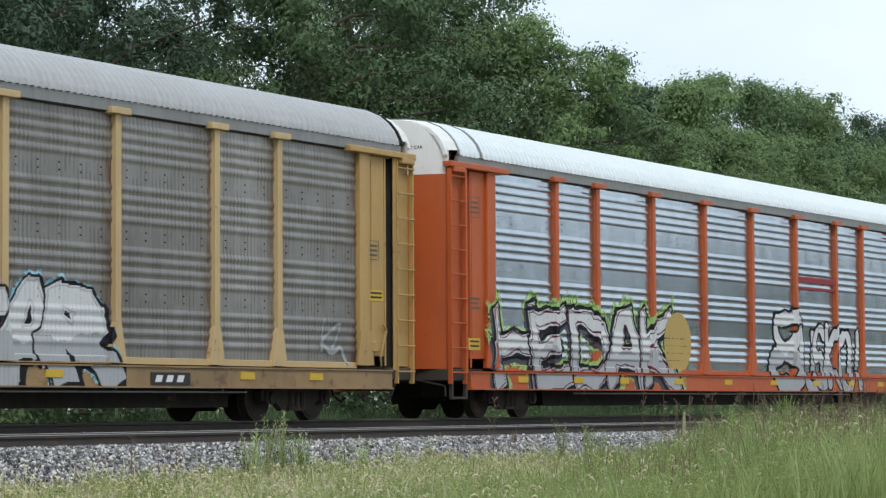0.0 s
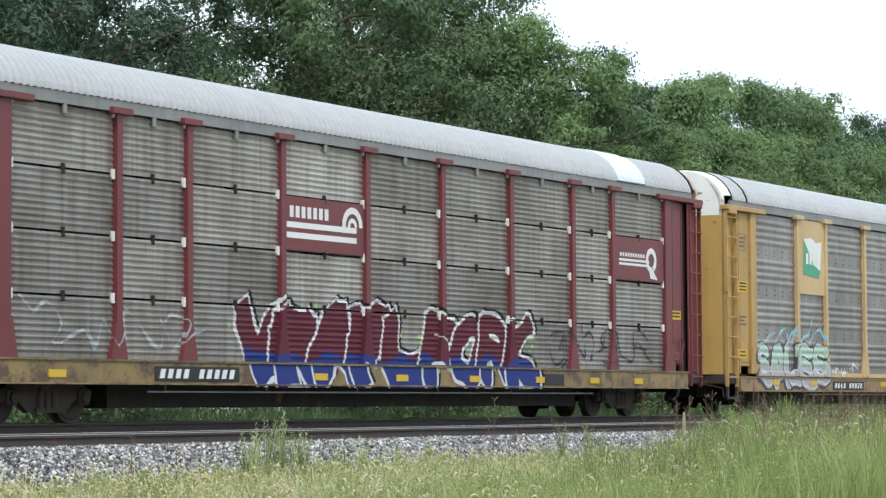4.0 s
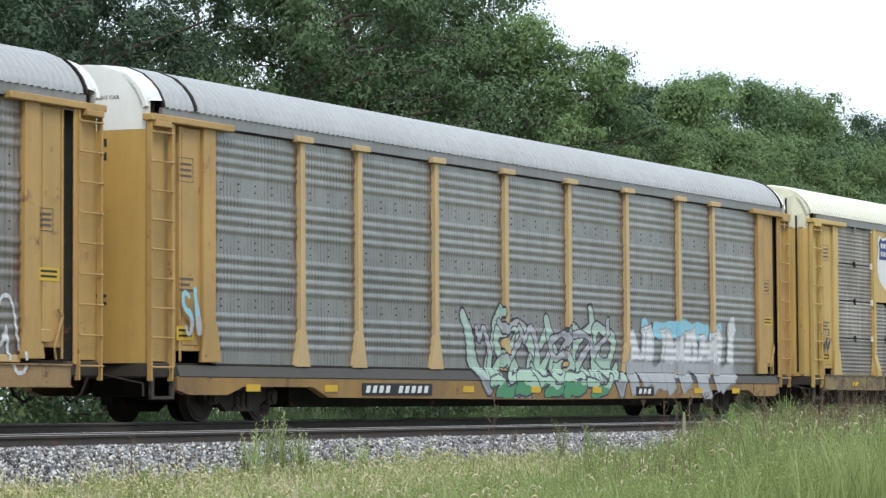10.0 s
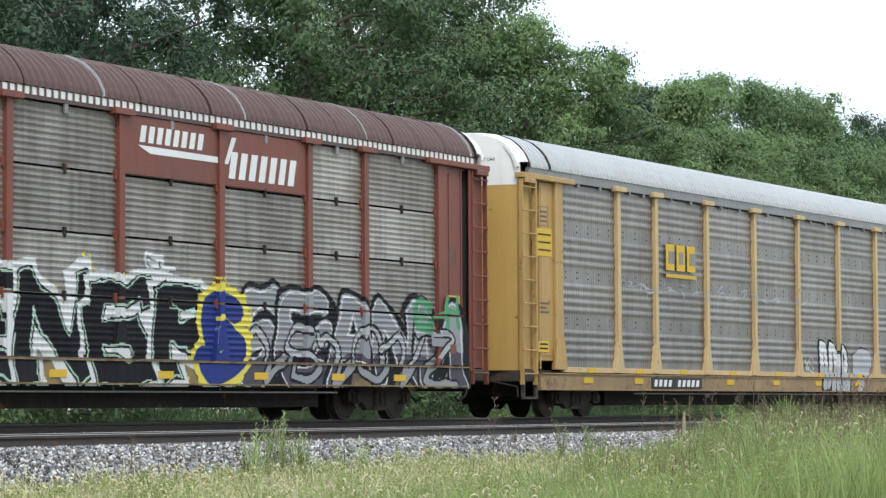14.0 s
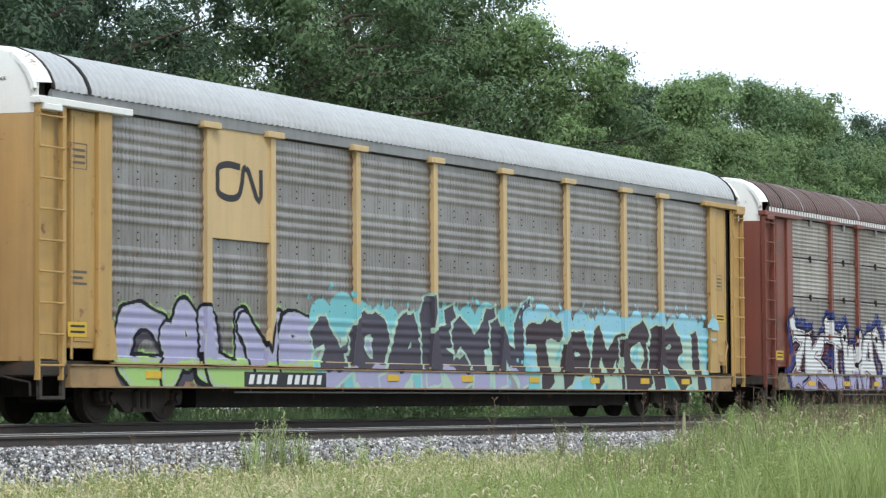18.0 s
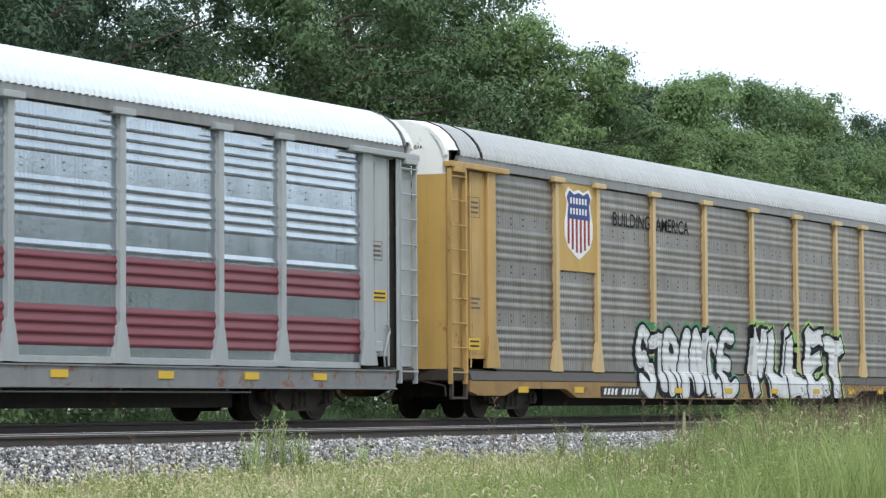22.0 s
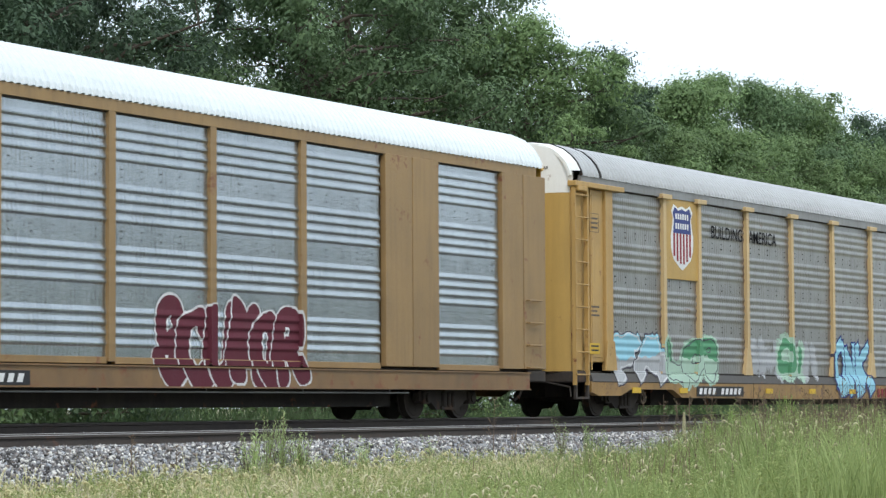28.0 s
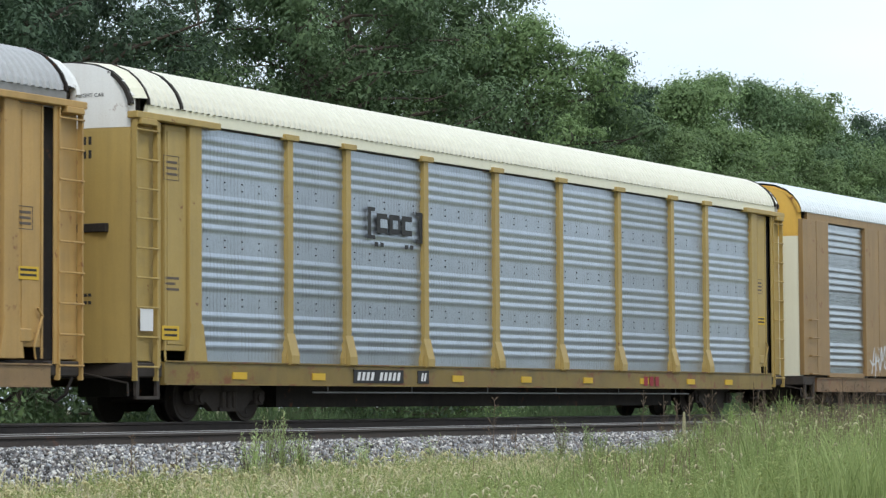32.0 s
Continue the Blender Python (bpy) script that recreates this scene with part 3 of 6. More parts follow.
        if base == "fish":
            ledge = bmesh.new()
            prism(ledge, [(SILL_FACE + 0.01, 0.71), (SILL_FACE - 0.012, 0.742), (-1.490, 0.92), (-1.40, 0.92), (-1.40, 0.71)], 0.8, LENGTH - 0.8)
            part("sill_ledge", cached(("sill_ledge",), lambda: ledge), S_LEDGE, car, at=at(pose(0, 0, 0)))
        else:
            low = 0.60 if base == "low" else 0.55
            part("sill_flange", cached(("sill_flange", base), lambda: flange_mesh(low)), sill, car, at=at(pose(0, 0, 0)))
        split = spec.get("split", 4.68)
        part("end_door", cached(("end_door", "low", split), lambda: end_sheet(0.95, split)), spec["end"], car, at=at(pose(0, 0, 0)))
        part("end_gable", cached(("end_gable", "top", split), lambda: end_sheet(split + 0.004, 5.9)), spec["gable"], car, at=at(pose(0, 0, 0)))
        part("roof_hoop", cached(("roof_hoop",), hoop_mesh), spec.get("hoop", spec["gable"]), car, at=at(pose(0, 0, 0)))
        if not through_roof:
            part("end_hood", cached(("end_hood",), hood_mesh), P_CREAM if spec["roof"] is R_CREAM else spec["gable"], car, at=at(pose(0, 0, 0)))
            part("hood_seam", cached(("hood_seam",), lambda: strap_mesh(0.02, 1.001)), M_EAVE if roof is R_WHITE else M_DARK, car, at=at(pose(ROOF_END + 0.01, 0, 0)))
            for side in (-1, 1):
                part("corner_gap", cached(("corner_gap", side), lambda: corner_gap(side)), M_DARK, car, at=at(pose(0, 0, 0)))

        def buffer_gear():
            bm = bmesh.new()
            box(bm, 0.0, 0.8, -1.5, 1.5, 0.72, 0.95, 0.02)
            box(bm, -0.62, 0.0, -0.16, 0.16, 0.72, 0.98, 0.03)
            box(bm, -0.72, -0.45, -0.24, 0.10, 0.70, 1.0, 0.04)
            return bm
        part("coupler", cached(("coupler",), buffer_gear), M_BOGIE, car, "greasy iron end sill and coupler", at(pose(0, 0, 0)))

        def hose():
            bm = bmesh.new()
            line = [(-0.05, -0.35, 0.72), (-0.25, -0.36, 0.45), (-0.48, -0.34, 0.34), (-0.62, -0.32, 0.42)]
            for a, b in zip(line, line[1:]):
                rod(bm, a, b, 0.028, sides=6)
            return bm
        part("air_hose", cached(("air_hose",), hose), M_DARK, car, "black rubber air hose", at(pose(0, 0, 0)))

        def lever():
            bm = bmesh.new()
            rod(bm, (-0.08, -1.45, 0.62), (-0.10, -0.3, 0.84), 0.018, sides=6)
            rod(bm, (-0.08, -1.45, 0.62), (-0.10, -1.47, 0.42), 0.018, sides=6)
            return bm
        part("uncoupling_lever", cached(("uncoupling_lever",), lever), M_DARK, car, at=at(pose(0, 0, 0)))

        def pipe():
            bm = bmesh.new()
            rod(bm, (5.5, -1.42, 0.49), (LENGTH - 5.5, -1.42, 0.49), 0.016, sides=6)
            for k in range(6):
                rod(bm, (6 + 3 * k, -1.42, 0.47), (6 + 3 * k, -1.42, 0.62), 0.012, sides=5)
            return bm
        if base != "fish":
            part("brake_pipe", cached(("brake_pipe",), pipe), M_EAVE, car, at=at(pose(0, 0, 0)))

        def stirrup():
            bm = bmesh.new()
            box(bm, 0.06, 0.13, -1.52, -1.46, 0.40, 0.80)
            box(bm, 0.62, 0.69, -1.52, -1.46, 0.40, 0.80)
            box(bm, 0.06, 0.69, -1.52, -1.46, 0.37, 0.42)
            return bm
        part("step", cached(("step",), stirrup), M_BOGIE, car, at=at(pose(0, 0, 0)))
    for nm, dims in (("deck", (0.3, LENGTH - 0.3, -1.37, 1.37, 0.90, 0.96)), ("centre_sill", (1.0, LENGTH - 1.0, -0.32, 0.32, 0.42, 0.895)),
                     ("underframe", (5.2, LENGTH - 5.2, -0.85, 0.85, 0.235, 0.86))):
        bm = bmesh.new()
        box(bm, *dims)
        part(nm, cached((nm,), lambda: bm), M_DARK, car)
    if not spec.get("wide"):
        if not through_roof:
            part("roof_strap", cached(("roof_strap",), strap_mesh), M_EAVE if roof is R_WHITE else M_DARK, car, at=pose(1.30, 0, 0))
        part("hand_brake", cached(("hand_brake",), brake_mesh), frame_paint, car, "brake box and lever")
    for x in BOGIE_X:
        bogie(car, x)
    return car


def paint(name, col, **kw):
    kw.setdefault("dirt", tuple(0.4 * c + 0.02 for c in col))
    return shade(name, col, kw.pop("rough", 0.5), **kw)


P_TAN = paint("buff_paint", (0.60, 0.425, 0.21), rust=0.12, amount=0.3)
M_EAVE = shade("weathered_eave_steel", (0.29, 0.295, 0.30), 0.55, 0.3)
P_CORNER = paint("golden_buff_paint", (0.50, 0.31, 0.105), rust=0.22, amount=0.4)
P_TAN2 = paint("dull_buff_paint", (0.50, 0.31, 0.13), rust=0.18, amount=0.4)
P_YEL = paint("yellow_paint", (0.60, 0.41, 0.14), rust=0.15, amount=0.35)
P_OLIVE = paint("mustard_paint", (0.44, 0.31, 0.10), rust=0.12, amount=0.3)
P_GOLD = paint("golden_paint", (0.52, 0.325, 0.09), rust=0.15, amount=0.3)
P_ORANGE = paint("orange_paint", (0.52, 0.10, 0.02), rust=0.05, amount=0.3)
P_MAROON = paint("maroon_paint", (0.17, 0.03, 0.035), rust=0.2, amount=0.4)
P_BROWN = paint("red_brown_paint", (0.20, 0.055, 0.035), rust=0.15, amount=0.4)
P_DULLBROWN = paint("faded_brown_paint", (0.33, 0.205, 0.085), rust=0.25, amount=0.45)
P_GREY = paint("pale_grey_paint", (0.37, 0.39, 0.40), amount=0.25)
P_WHITE = paint("white_paint", (0.80, 0.80, 0.78), rust=0.12, amount=0.15, dirt=(0.45, 0.38, 0.3))
P_CREAM = paint("cream_paint", (0.80, 0.78, 0.62), amount=0.15, dirt=(0.5, 0.47, 0.36))
P_YGABLE = paint("bright_yellow_paint", (0.75, 0.45, 0.08), rust=0.25)
P_RUST = paint("rusty_cream_paint", (0.55, 0.42, 0.30), rust=0.6)
G_BRIGHT = shade("new_galvanised_sheet", (0.56, 0.61, 0.66), 0.18, 0.93, dirt=(0.36, 0.40, 0.44), amount=0.4, grain=170, streak=(3, 3, 0.4), bump=0.02, comb=0.25)
G_SOFT = shade("clouded_galvanised_sheet", (0.48, 0.52, 0.55), 0.27, 0.88, dirt=(0.32, 0.355, 0.38), amount=0.5, grain=170, streak=(4, 4, 0.5), bump=0.03, comb=0.45)
G_BLUE = shade("pale_galvanised_sheet", (0.43, 0.48, 0.545), 0.32, 0.65, grain=170, spread=0.10, comb=0.4, dirt=(0.36, 0.41, 0.47), amount=0.5, streak=(5, 5, 0.5))
G_GREY = shade("grey_galvanised_sheet", (0.335, 0.335, 0.325), 0.40, 0.55, edge=0.9, dirt=(0.20, 0.205, 0.20), amount=0.5, streak=(5, 5, 0.5), spread=0.06, comb=0.8, rust=0.04)
G_DULL = shade("weathered_galvanised_sheet", (0.325, 0.310, 0.298), 0.42, 0.50, edge=0.9, dirt=(0.14, 0.125, 0.11), amount=0.6, rust=0.06, streak=(6, 6, 0.4), spread=0.07, comb=0.8)
G_OLD = shade("old_steel_sheet", (0.42, 0.40, 0.38), 0.5, 0.4, edge=0.7, dirt=(0.14, 0.115, 0.095), amount=0.8, rust=0.08, streak=(7, 7, 0.35), spread=0.26)
R_GREY = shade("grey_roof_sheet", (0.45, 0.46, 0.475), 0.62, 0.1, dirt=(0.30, 0.30, 0.30), amount=0.3)
R_WHITE = shade("white_roof_sheet", (0.72, 0.77, 0.80), 0.45, 0.1, dirt=(0.55, 0.58, 0.6), amount=0.25)
R_CREAM = shade("cream_roof_sheet", (0.75, 0.735, 0.63), 0.5, 0.0, dirt=(0.55, 0.53, 0.43), amount=0.25)
R_BROWN = shade("brown_roof_sheet", (0.10, 0.050, 0.044), 0.5, 0.1, amount=0.3)
S_YEL = paint("scuffed_yellow_sill", (0.30, 0.21, 0.08), rust=0.7, amount=0.8, rust_col=(0.10, 0.06, 0.04), streak=(3, 3, 1))
S_TAN = paint("scuffed_buff_sill", (0.36, 0.225, 0.10), rust=0.45, amount=0.8, streak=(3, 3, 1), rust_col=(0.13, 0.07, 0.04))
S_FISH = paint("rusty_golden_sill", (0.36, 0.205, 0.060), rust=0.4, amount=0.75, streak=(3, 3, 1), rust_col=(0.14, 0.07, 0.04))

S_LEDGE = shade("dark_steel_ledge", (0.075, 0.07, 0.067), 0.6, 0.2, rust=0.2, amount=0.5)
S_OLIVE = paint("grimy_mustard_sill", (0.255, 0.175, 0.046), rust=0.48, amount=0.6, streak=(3, 3, 1))
S_GREY = paint("grimy_grey_sill", (0.22, 0.225, 0.23), rust=0.45, amount=0.6, streak=(3, 3, 1))
S_BROWN = paint("grimy_brown_sill", (0.24, 0.138, 0.058), rust=0.45, amount=0.6, streak=(3, 3, 1))

START = [45.34, 16.69, -12.02, -40.45, -69.25, -97.75, -126.45, -154.99, -183.80, -212.33, -241.05, -269.55, -298.16, -326.75]
SPECS = [
    dict(label="orange and silver car carrier with white roof and painted lettering blobs", kind="C", post=P_ORANGE, panel=G_BRIGHT, roof=R_WHITE, sill=P_ORANGE, end=P_ORANGE, gable=P_WHITE),
    dict(label="buff car carrier with dull grey sheets and pale spray paint", post=P_TAN, panel=G_DULL, roof=R_GREY, sill=S_TAN, end=P_GOLD, gable=P_WHITE),
    dict(label="maroon car carrier with stained steel sheets and purple spray paint", post=P_MAROON, panel=G_OLD, roof=R_GREY, sill=S_YEL, end=P_MAROON, gable=P_RUST, clip=P_WHITE, kind="B", style="T", base="low"),
    dict(label="yellow car carrier with grey sheets, cream roof and blue shield", plain_end=True, post=P_YEL, panel=G_OLD, roof=R_CREAM, sill=S_YEL, end=P_YEL, gable=P_CREAM, clip=P_CREAM, kind="B", style="boot", base="low"),
    dict(label="buff car carrier with grey sheets and green spray paint", post=P_TAN, panel=G_GREY, roof=R_GREY, sill=S_FISH, end=P_GOLD, gable=P_WHITE, base="fish"),
    dict(label="buff car carrier with dull grey sheets and yellow emblem blocks", tabs=True, post=P_TAN, panel=G_DULL, roof=R_GREY, sill=S_TAN, end=P_GOLD, gable=P_WHITE),
    dict(label="red-brown car carrier with brown roof and heavy spray paint", post=P_BROWN, panel=G_OLD, roof=R_BROWN, sill=S_YEL, end=P_BROWN, gable=P_WHITE, eave=R_BROWN, kind="B", style="T", base="low"),
    dict(label="buff car carrier with dull sheets and turquoise spray paint", post=P_TAN, panel=G_DULL, roof=R_GREY, sill=S_TAN, end=P_TAN2, gable=P_WHITE, head=P_WHITE),
    dict(label="golden buff car carrier with shield and white spray paint letters", post=P_TAN, panel=G_DULL, roof=R_GREY, sill=S_FISH, end=P_GOLD, gable=P_WHITE, base="fish"),
    dict(label="pale grey car carrier with silver sheets and dark red bands", kind="C", post=P_GREY, panel=G_BRIGHT, roof=R_WHITE, sill=S_GREY, end=P_GREY, gable=P_WHITE),
    dict(label="golden buff car carrier with shield and green and blue spray paint", post=P_TAN, panel=G_GREY, roof=R_GREY, sill=S_FISH, end=P_GOLD, gable=P_WHITE, base="fish"),
    dict(label="faded brown car carrier with silver sheets and dark red spray paint", kind="C", post=P_DULLBROWN, panel=G_SOFT, roof=R_WHITE, sill=S_BROWN, end=P_CREAM, gable=P_YGABLE, eave=P_DULLBROWN, style="plain", wide=True, split=4.45),
    dict(label="mustard car carrier with pale silver sheets and cream roof", post=P_OLIVE, panel=G_BLUE, roof=R_CREAM, hoop=M_DARK, sill=S_OLIVE, end=P_OLIVE, gable=P_WHITE, eave=P_CREAM, style="bootT", base="low"),
    dict(label="buff car carrier with weathered grey sheets", post=P_TAN, panel=G_DULL, roof=R_GREY, sill=S_TAN, end=P_GOLD, gable=P_WHITE),
]
CARS = []
for spec, s in zip(SPECS, START):
    c = autorack(spec)
    c.location = (s, TRACK_Y, 0)
    CARS.append(c)


# ---- paint, signs and lettering on the cars ----
def flat(name, rgb, rough=0.68, **kw):
    kw.setdefault("amount", 0.22)
    kw.setdefault("dirt", tuple(0.55 * c + 0.05 for c in rgb))
    return shade(name, rgb, rough, **kw)


K = {
    "white": flat("white_spray", (0.68, 0.69, 0.70), comb=0.3), "black": flat("black_spray", (0.012, 0.012, 0.016), 0.9), "pale": flat("pale_spray", (0.44, 0.455, 0.475), comb=0.3),
    "lime": flat("lime_spray", (0.38, 0.58, 0.20)), "mint": flat("mint_spray", (0.42, 0.58, 0.47)), "green": flat("green_spray", (0.10, 0.30, 0.16)),
    "aqua": flat("aqua_spray", (0.20, 0.52, 0.56)), "sky": flat("light_blue_spray", (0.30, 0.58, 0.70)), "blue": flat("blue_spray", (0.022, 0.040, 0.20)),
    "plum": flat("plum_spray", (0.115, 0.022, 0.036)), "lilac": flat("lilac_spray", (0.38, 0.37, 0.54)), "red": flat("red_spray", (0.42, 0.03, 0.045)),
    "yellow": flat("yellow_spray", (0.72, 0.62, 0.10)), "ochre": flat("ochre_spray", (0.52, 0.36, 0.12)), "slate": flat("slate_spray", (0.075, 0.068, 0.092)), "steel": flat("silver_spray", (0.33, 0.34, 0.36), metal=0.3),
    "umber": flat("umber_spray", (0.060, 0.043, 0.052)), "pink": flat("pink_spray", (0.60, 0.42, 0.52)),
}
for spray in K.values():
    spray.node_tree.nodes["Principled BSDF"].inputs["Specular IOR Level"].default_value = 0.2
S_WHITE = flat("sign_white", (0.78, 0.78, 0.78))
S_BLACK = flat("sign_black", (0.02, 0.02, 0.022))
S_BLUE = flat("sign_blue", (0.035, 0.055, 0.22))
S_RED = flat("sign_red", (0.28, 0.02, 0.03))
S_GREEN = flat("sign_green", (0.08, 0.36, 0.22))
S_AMBER = flat("sign_amber", (0.66, 0.42, 0.035))
S_BAND = flat("dark_red_band", (0.17, 0.028, 0.042), 0.4)
S_MATT = flat("matt_black_stencil", (0.018, 0.018, 0.022), 0.95, bump=0.0)
S_MATT.node_tree.nodes["Principled BSDF"].inputs["Specular IOR Level"].default_value = 0.1
S_INK = flat("faded_ink", (0.12, 0.09, 0.07))

# letter skeletons on a grid of nine by nine: strokes parted by a bar, points as column and row
LETTERS = {
    "A": "00 38 58 80|23 63", "B": "00 08 58 76 54 04|54 72 50 00", "C": "77 58 28 06 02 20 50 71", "D": "00 08 48 76 72 40 00", "E": "78 08 00 70|04 54",
    "F": "00 08 78|04 54", "G": "77 48 17 03 20 60 73 43", "H": "00 08|80 88|04 84", "I": "40 48", "K": "00 08|78 04 80", "L": "08 00 70", "M": "00 18 43 78 80",
    "N": "00 08 70 78", "O": "38 06 02 30 50 72 76 58 38", "P": "00 08 58 76 54 04", "R": "00 08 58 76 54 04|44 80", "S": "77 58 28 06 24 54 72 50 20 01",
    "T": "08 88|48 40", "U": "08 02 20 60 82 88", "V": "08 40 88", "W": "08 20 45 60 88", "X": "00 88|08 80", "Y": "08 44 88|44 40", "Z": "08 88 00 80",
    "8": "44 16 28 68 76 44 02 20 60 72 44", "!": "48 43|41 40", "/": "00 88", "U2": "10 17 38 57 50", "~": "06 28 45 20 52 84",
}


def strokes(key):
    return [[(int(p[0]) / 8, int(p[1]) / 8) for p in line.split()] for line in LETTERS[key].split("|")]


def smooth_line(pts, steps=5):
    """A flowing line through the points."""
    out = []
    q = [pts[0]] + list(pts) + [pts[-1]]
    for a, b, c, d in zip(q, q[1:], q[2:], q[3:]):
        for k in range(steps):
            t = k / steps
            out.append(tuple(0.5 * (2 * b[i] + (c[i] - a[i]) * t + (2 * a[i] - 5 * b[i] + 4 * c[i] - d[i]) * t * t + (3 * b[i] - a[i] - 3 * c[i] + d[i]) * t ** 3) for i in (0, 1)))
    return out + [tuple(pts[-1])]


def near_line(px, pz, line, square=False):
    """The distance to a line, for a round brush or a slanted square one."""
    best = np.full(px.shape, 9.0)
    for (ax, az), (bx, bz) in zip(line, line[1:]):
        dx, dz = bx - ax, bz - az
        t = np.clip(((px - ax) * dx + (pz - az) * dz) / (dx * dx + dz * dz + 1e-9), 0, 1)
        ex, ez = px - ax - t * dx, pz - az - t * dz
        best = np.minimum(best, np.maximum(abs(0.94 * ex + 0.34 * ez), abs(0.94 * ez - 0.34 * ex)) * 1.04 if square else np.hypot(ex, ez))
    return best


def flare(style, z):
    """How much wider than its shaft a post is at height z."""
    if style == "T":
        return float(np.interp(z, [0.935, 1.5, 1.58], [0.155, 0.030, 0.0]))
    return float(np.interp(z, [1.1, 1.45], [0.075, 0.0])) if style.startswith("boot") else 0.015


def side_y(kind, style, base, x, z):
    """The face of the car's side at x along it and at height z."""
    if base == "fish" and 0.735 < z < 0.92:
        return SILL_FACE - 0.017 + 0.050 * (z - 0.742) / 0.178
    if z < (0.985 if base == "low" else 0.92):
        return SILL_FACE - 0.004
    for p in POSTS:
        if abs(x - p) < 0.0755 + flare(style, z):
            return POST_FACE - 0.004
    if x < 1.92 or x > 25.29:
        return POST_FACE - 0.03
    if kind != "B" and z < (1.035 if base == "high" else 0.965):
        return SKIN - 0.05
    return SKIN - rib_depth(kind, z) - 0.006


def mural(car, spec, x0, x1, z0, z1, text, fill, outline="black", halo=None, fill2=None, inner=None, seed=1, w=0.11, ow=0.045, hw=0.16,
          spiky=0.0, field=None, dots=None, soft=True, shadow=None, tops=None, cut_at=0.45, rise=0.14, face=None, label="spray-painted lettering"):
    """Spray paint that follows the ribs, posts and sill: overlapping hand-drawn letters with outlines."""
    kind, style, base = spec.get("kind", "A"), spec.get("style", "T"), spec.get("base", "high")
    rng = np.random.default_rng(seed)
    zs = np.arange(z0 - 0.25, z1 + 0.45, 0.022)
    xs = np.arange(x0 - 0.5, x1 + 0.5, 0.011)
    px, pz = np.meshgrid(xs, (zs[:-1] + zs[1:]) / 2)
    wob = 0.010 * np.sin(px * 9 + seed) + 0.010 * np.sin(pz * 11 + px * 4)
    names = []

    def code(nm):
        if nm not in names:
            names.append(nm)
        return names.index(nm) + 1
    img = np.zeros(px.shape, int)
    cloud = np.sin(px * 2.3 + seed) * np.sin(pz * 3.1 + 1.7 * seed) + 0.5 * np.sin(px * 7.1 + pz * 5.3) + 0.35 * np.sin(px * 17 - pz * 13)
    if field:
        # painted background with a ragged upper edge
        edge = z1 - 0.12 + 0.10 * np.sin(px * 3.3 + seed) + 0.06 * np.sin(px * 9.7) + 0.05 * np.sin(px * 21)
        inside = (pz < edge) & (px > x0) & (px < x1)
        img[inside] = code(field[0])
        for q, nm in enumerate(field[1:]):
            img[inside & (np.sin(px * (1.7 + q) + pz * (2.2 - q) + seed + 2 * q) + 0.4 * cloud > 0.45)] = code(nm)
    if tops:
        # round clouds and drops of paint over the letters
        cx = x0
        while cx < x1:
            r = rng.uniform(0.16, 0.42)
            cz = z1 - 0.22 + rng.uniform(-0.05, 0.10)
            img[np.hypot((px - cx - r) / 1.15, pz - cz) < r] = code(tops)
            for _ in range(3):
                img[np.hypot((px - cx - rng.uniform(-0.2, 0.5)) * 1.6, pz - cz - r - rng.uniform(-0.05, 0.14)) < rng.uniform(0.025, 0.07)] = code(tops)
            cx += r * rng.uniform(1.5, 2.3)
    step = (x1 - x0) / len(text)
    letters = []
    for i, key in enumerate(text):
        lx, lw = x0 + step * i + w * 0.8, max(step - w * 0.8, 0.25 * step) * rng.uniform(0.96, 1.10)
        lo, hi = z0 + w + rng.uniform(-0.02, 0.06), z1 - w - rng.uniform(0.0, rise)
        lean = rng.normal() * 0.05
        lines = []
        for line in strokes(key):
            pts = [(lx + lw * (a + lean * (b - 0.5) + rng.normal() * 0.03), lo + (hi - lo) * (b + rng.normal() * 0.025)) for a, b in line]
            lines.append(smooth_line(pts) if soft and len(pts) > 2 else pts)
            for end, side in ((pts[-1], 1), (pts[0], -1)):
                if rng.random() < spiky:
                    lines.append([end, (end[0] + side * rng.uniform(0.05, 0.35), end[1] + rng.choice([-1, 1]) * rng.uniform(0.12, 0.35))])
        letters.append((lines, w * rng.uniform(0.92, 1.10)))
    wx = px + 0.05 * np.sin(pz * 4.1 + seed) + 0.03 * np.sin(px * 3.7 + 2 * seed)
    wz = pz + 0.05 * np.sin(px * 2.9 + 3 * seed) + 0.025 * np.sin(px * 8.3)
    taper = 1.22 - 0.42 * np.clip((pz - z0) / (z1 - z0), 0, 1) + 0.16 * np.sin(px * 6.1 + seed) * np.sin(pz * 5.0)
    dist = [np.minimum.reduce([near_line(wx, wz, ln, not soft) for ln in lines]) - ww * taper + wob for lines, ww in letters]
    allm = np.minimum.reduce(dist)
    if halo:
        speck = np.repeat(np.repeat(rng.random((px.shape[0] // 2 + 1, px.shape[1] // 3 + 1)), 2, 0), 3, 1)[:px.shape[0], :px.shape[1]]
        img[(allm < hw * (0.65 + 0.35 * np.clip(cloud, -1, 1))) & (speck > (np.clip(allm, 0, hw) / hw) ** 2)] = code(halo)
    if shadow:
        nm, dx, dz = shadow
        ix, iz = round(dx / 0.011), round(dz / 0.022)
        for q in (0.33, 0.66, 1.0):
            cast = np.roll(np.roll(allm < ow, round(ix * q), 1), round(iz * q), 0)
            cast[-8:] = False
            img[cast] = code(nm)
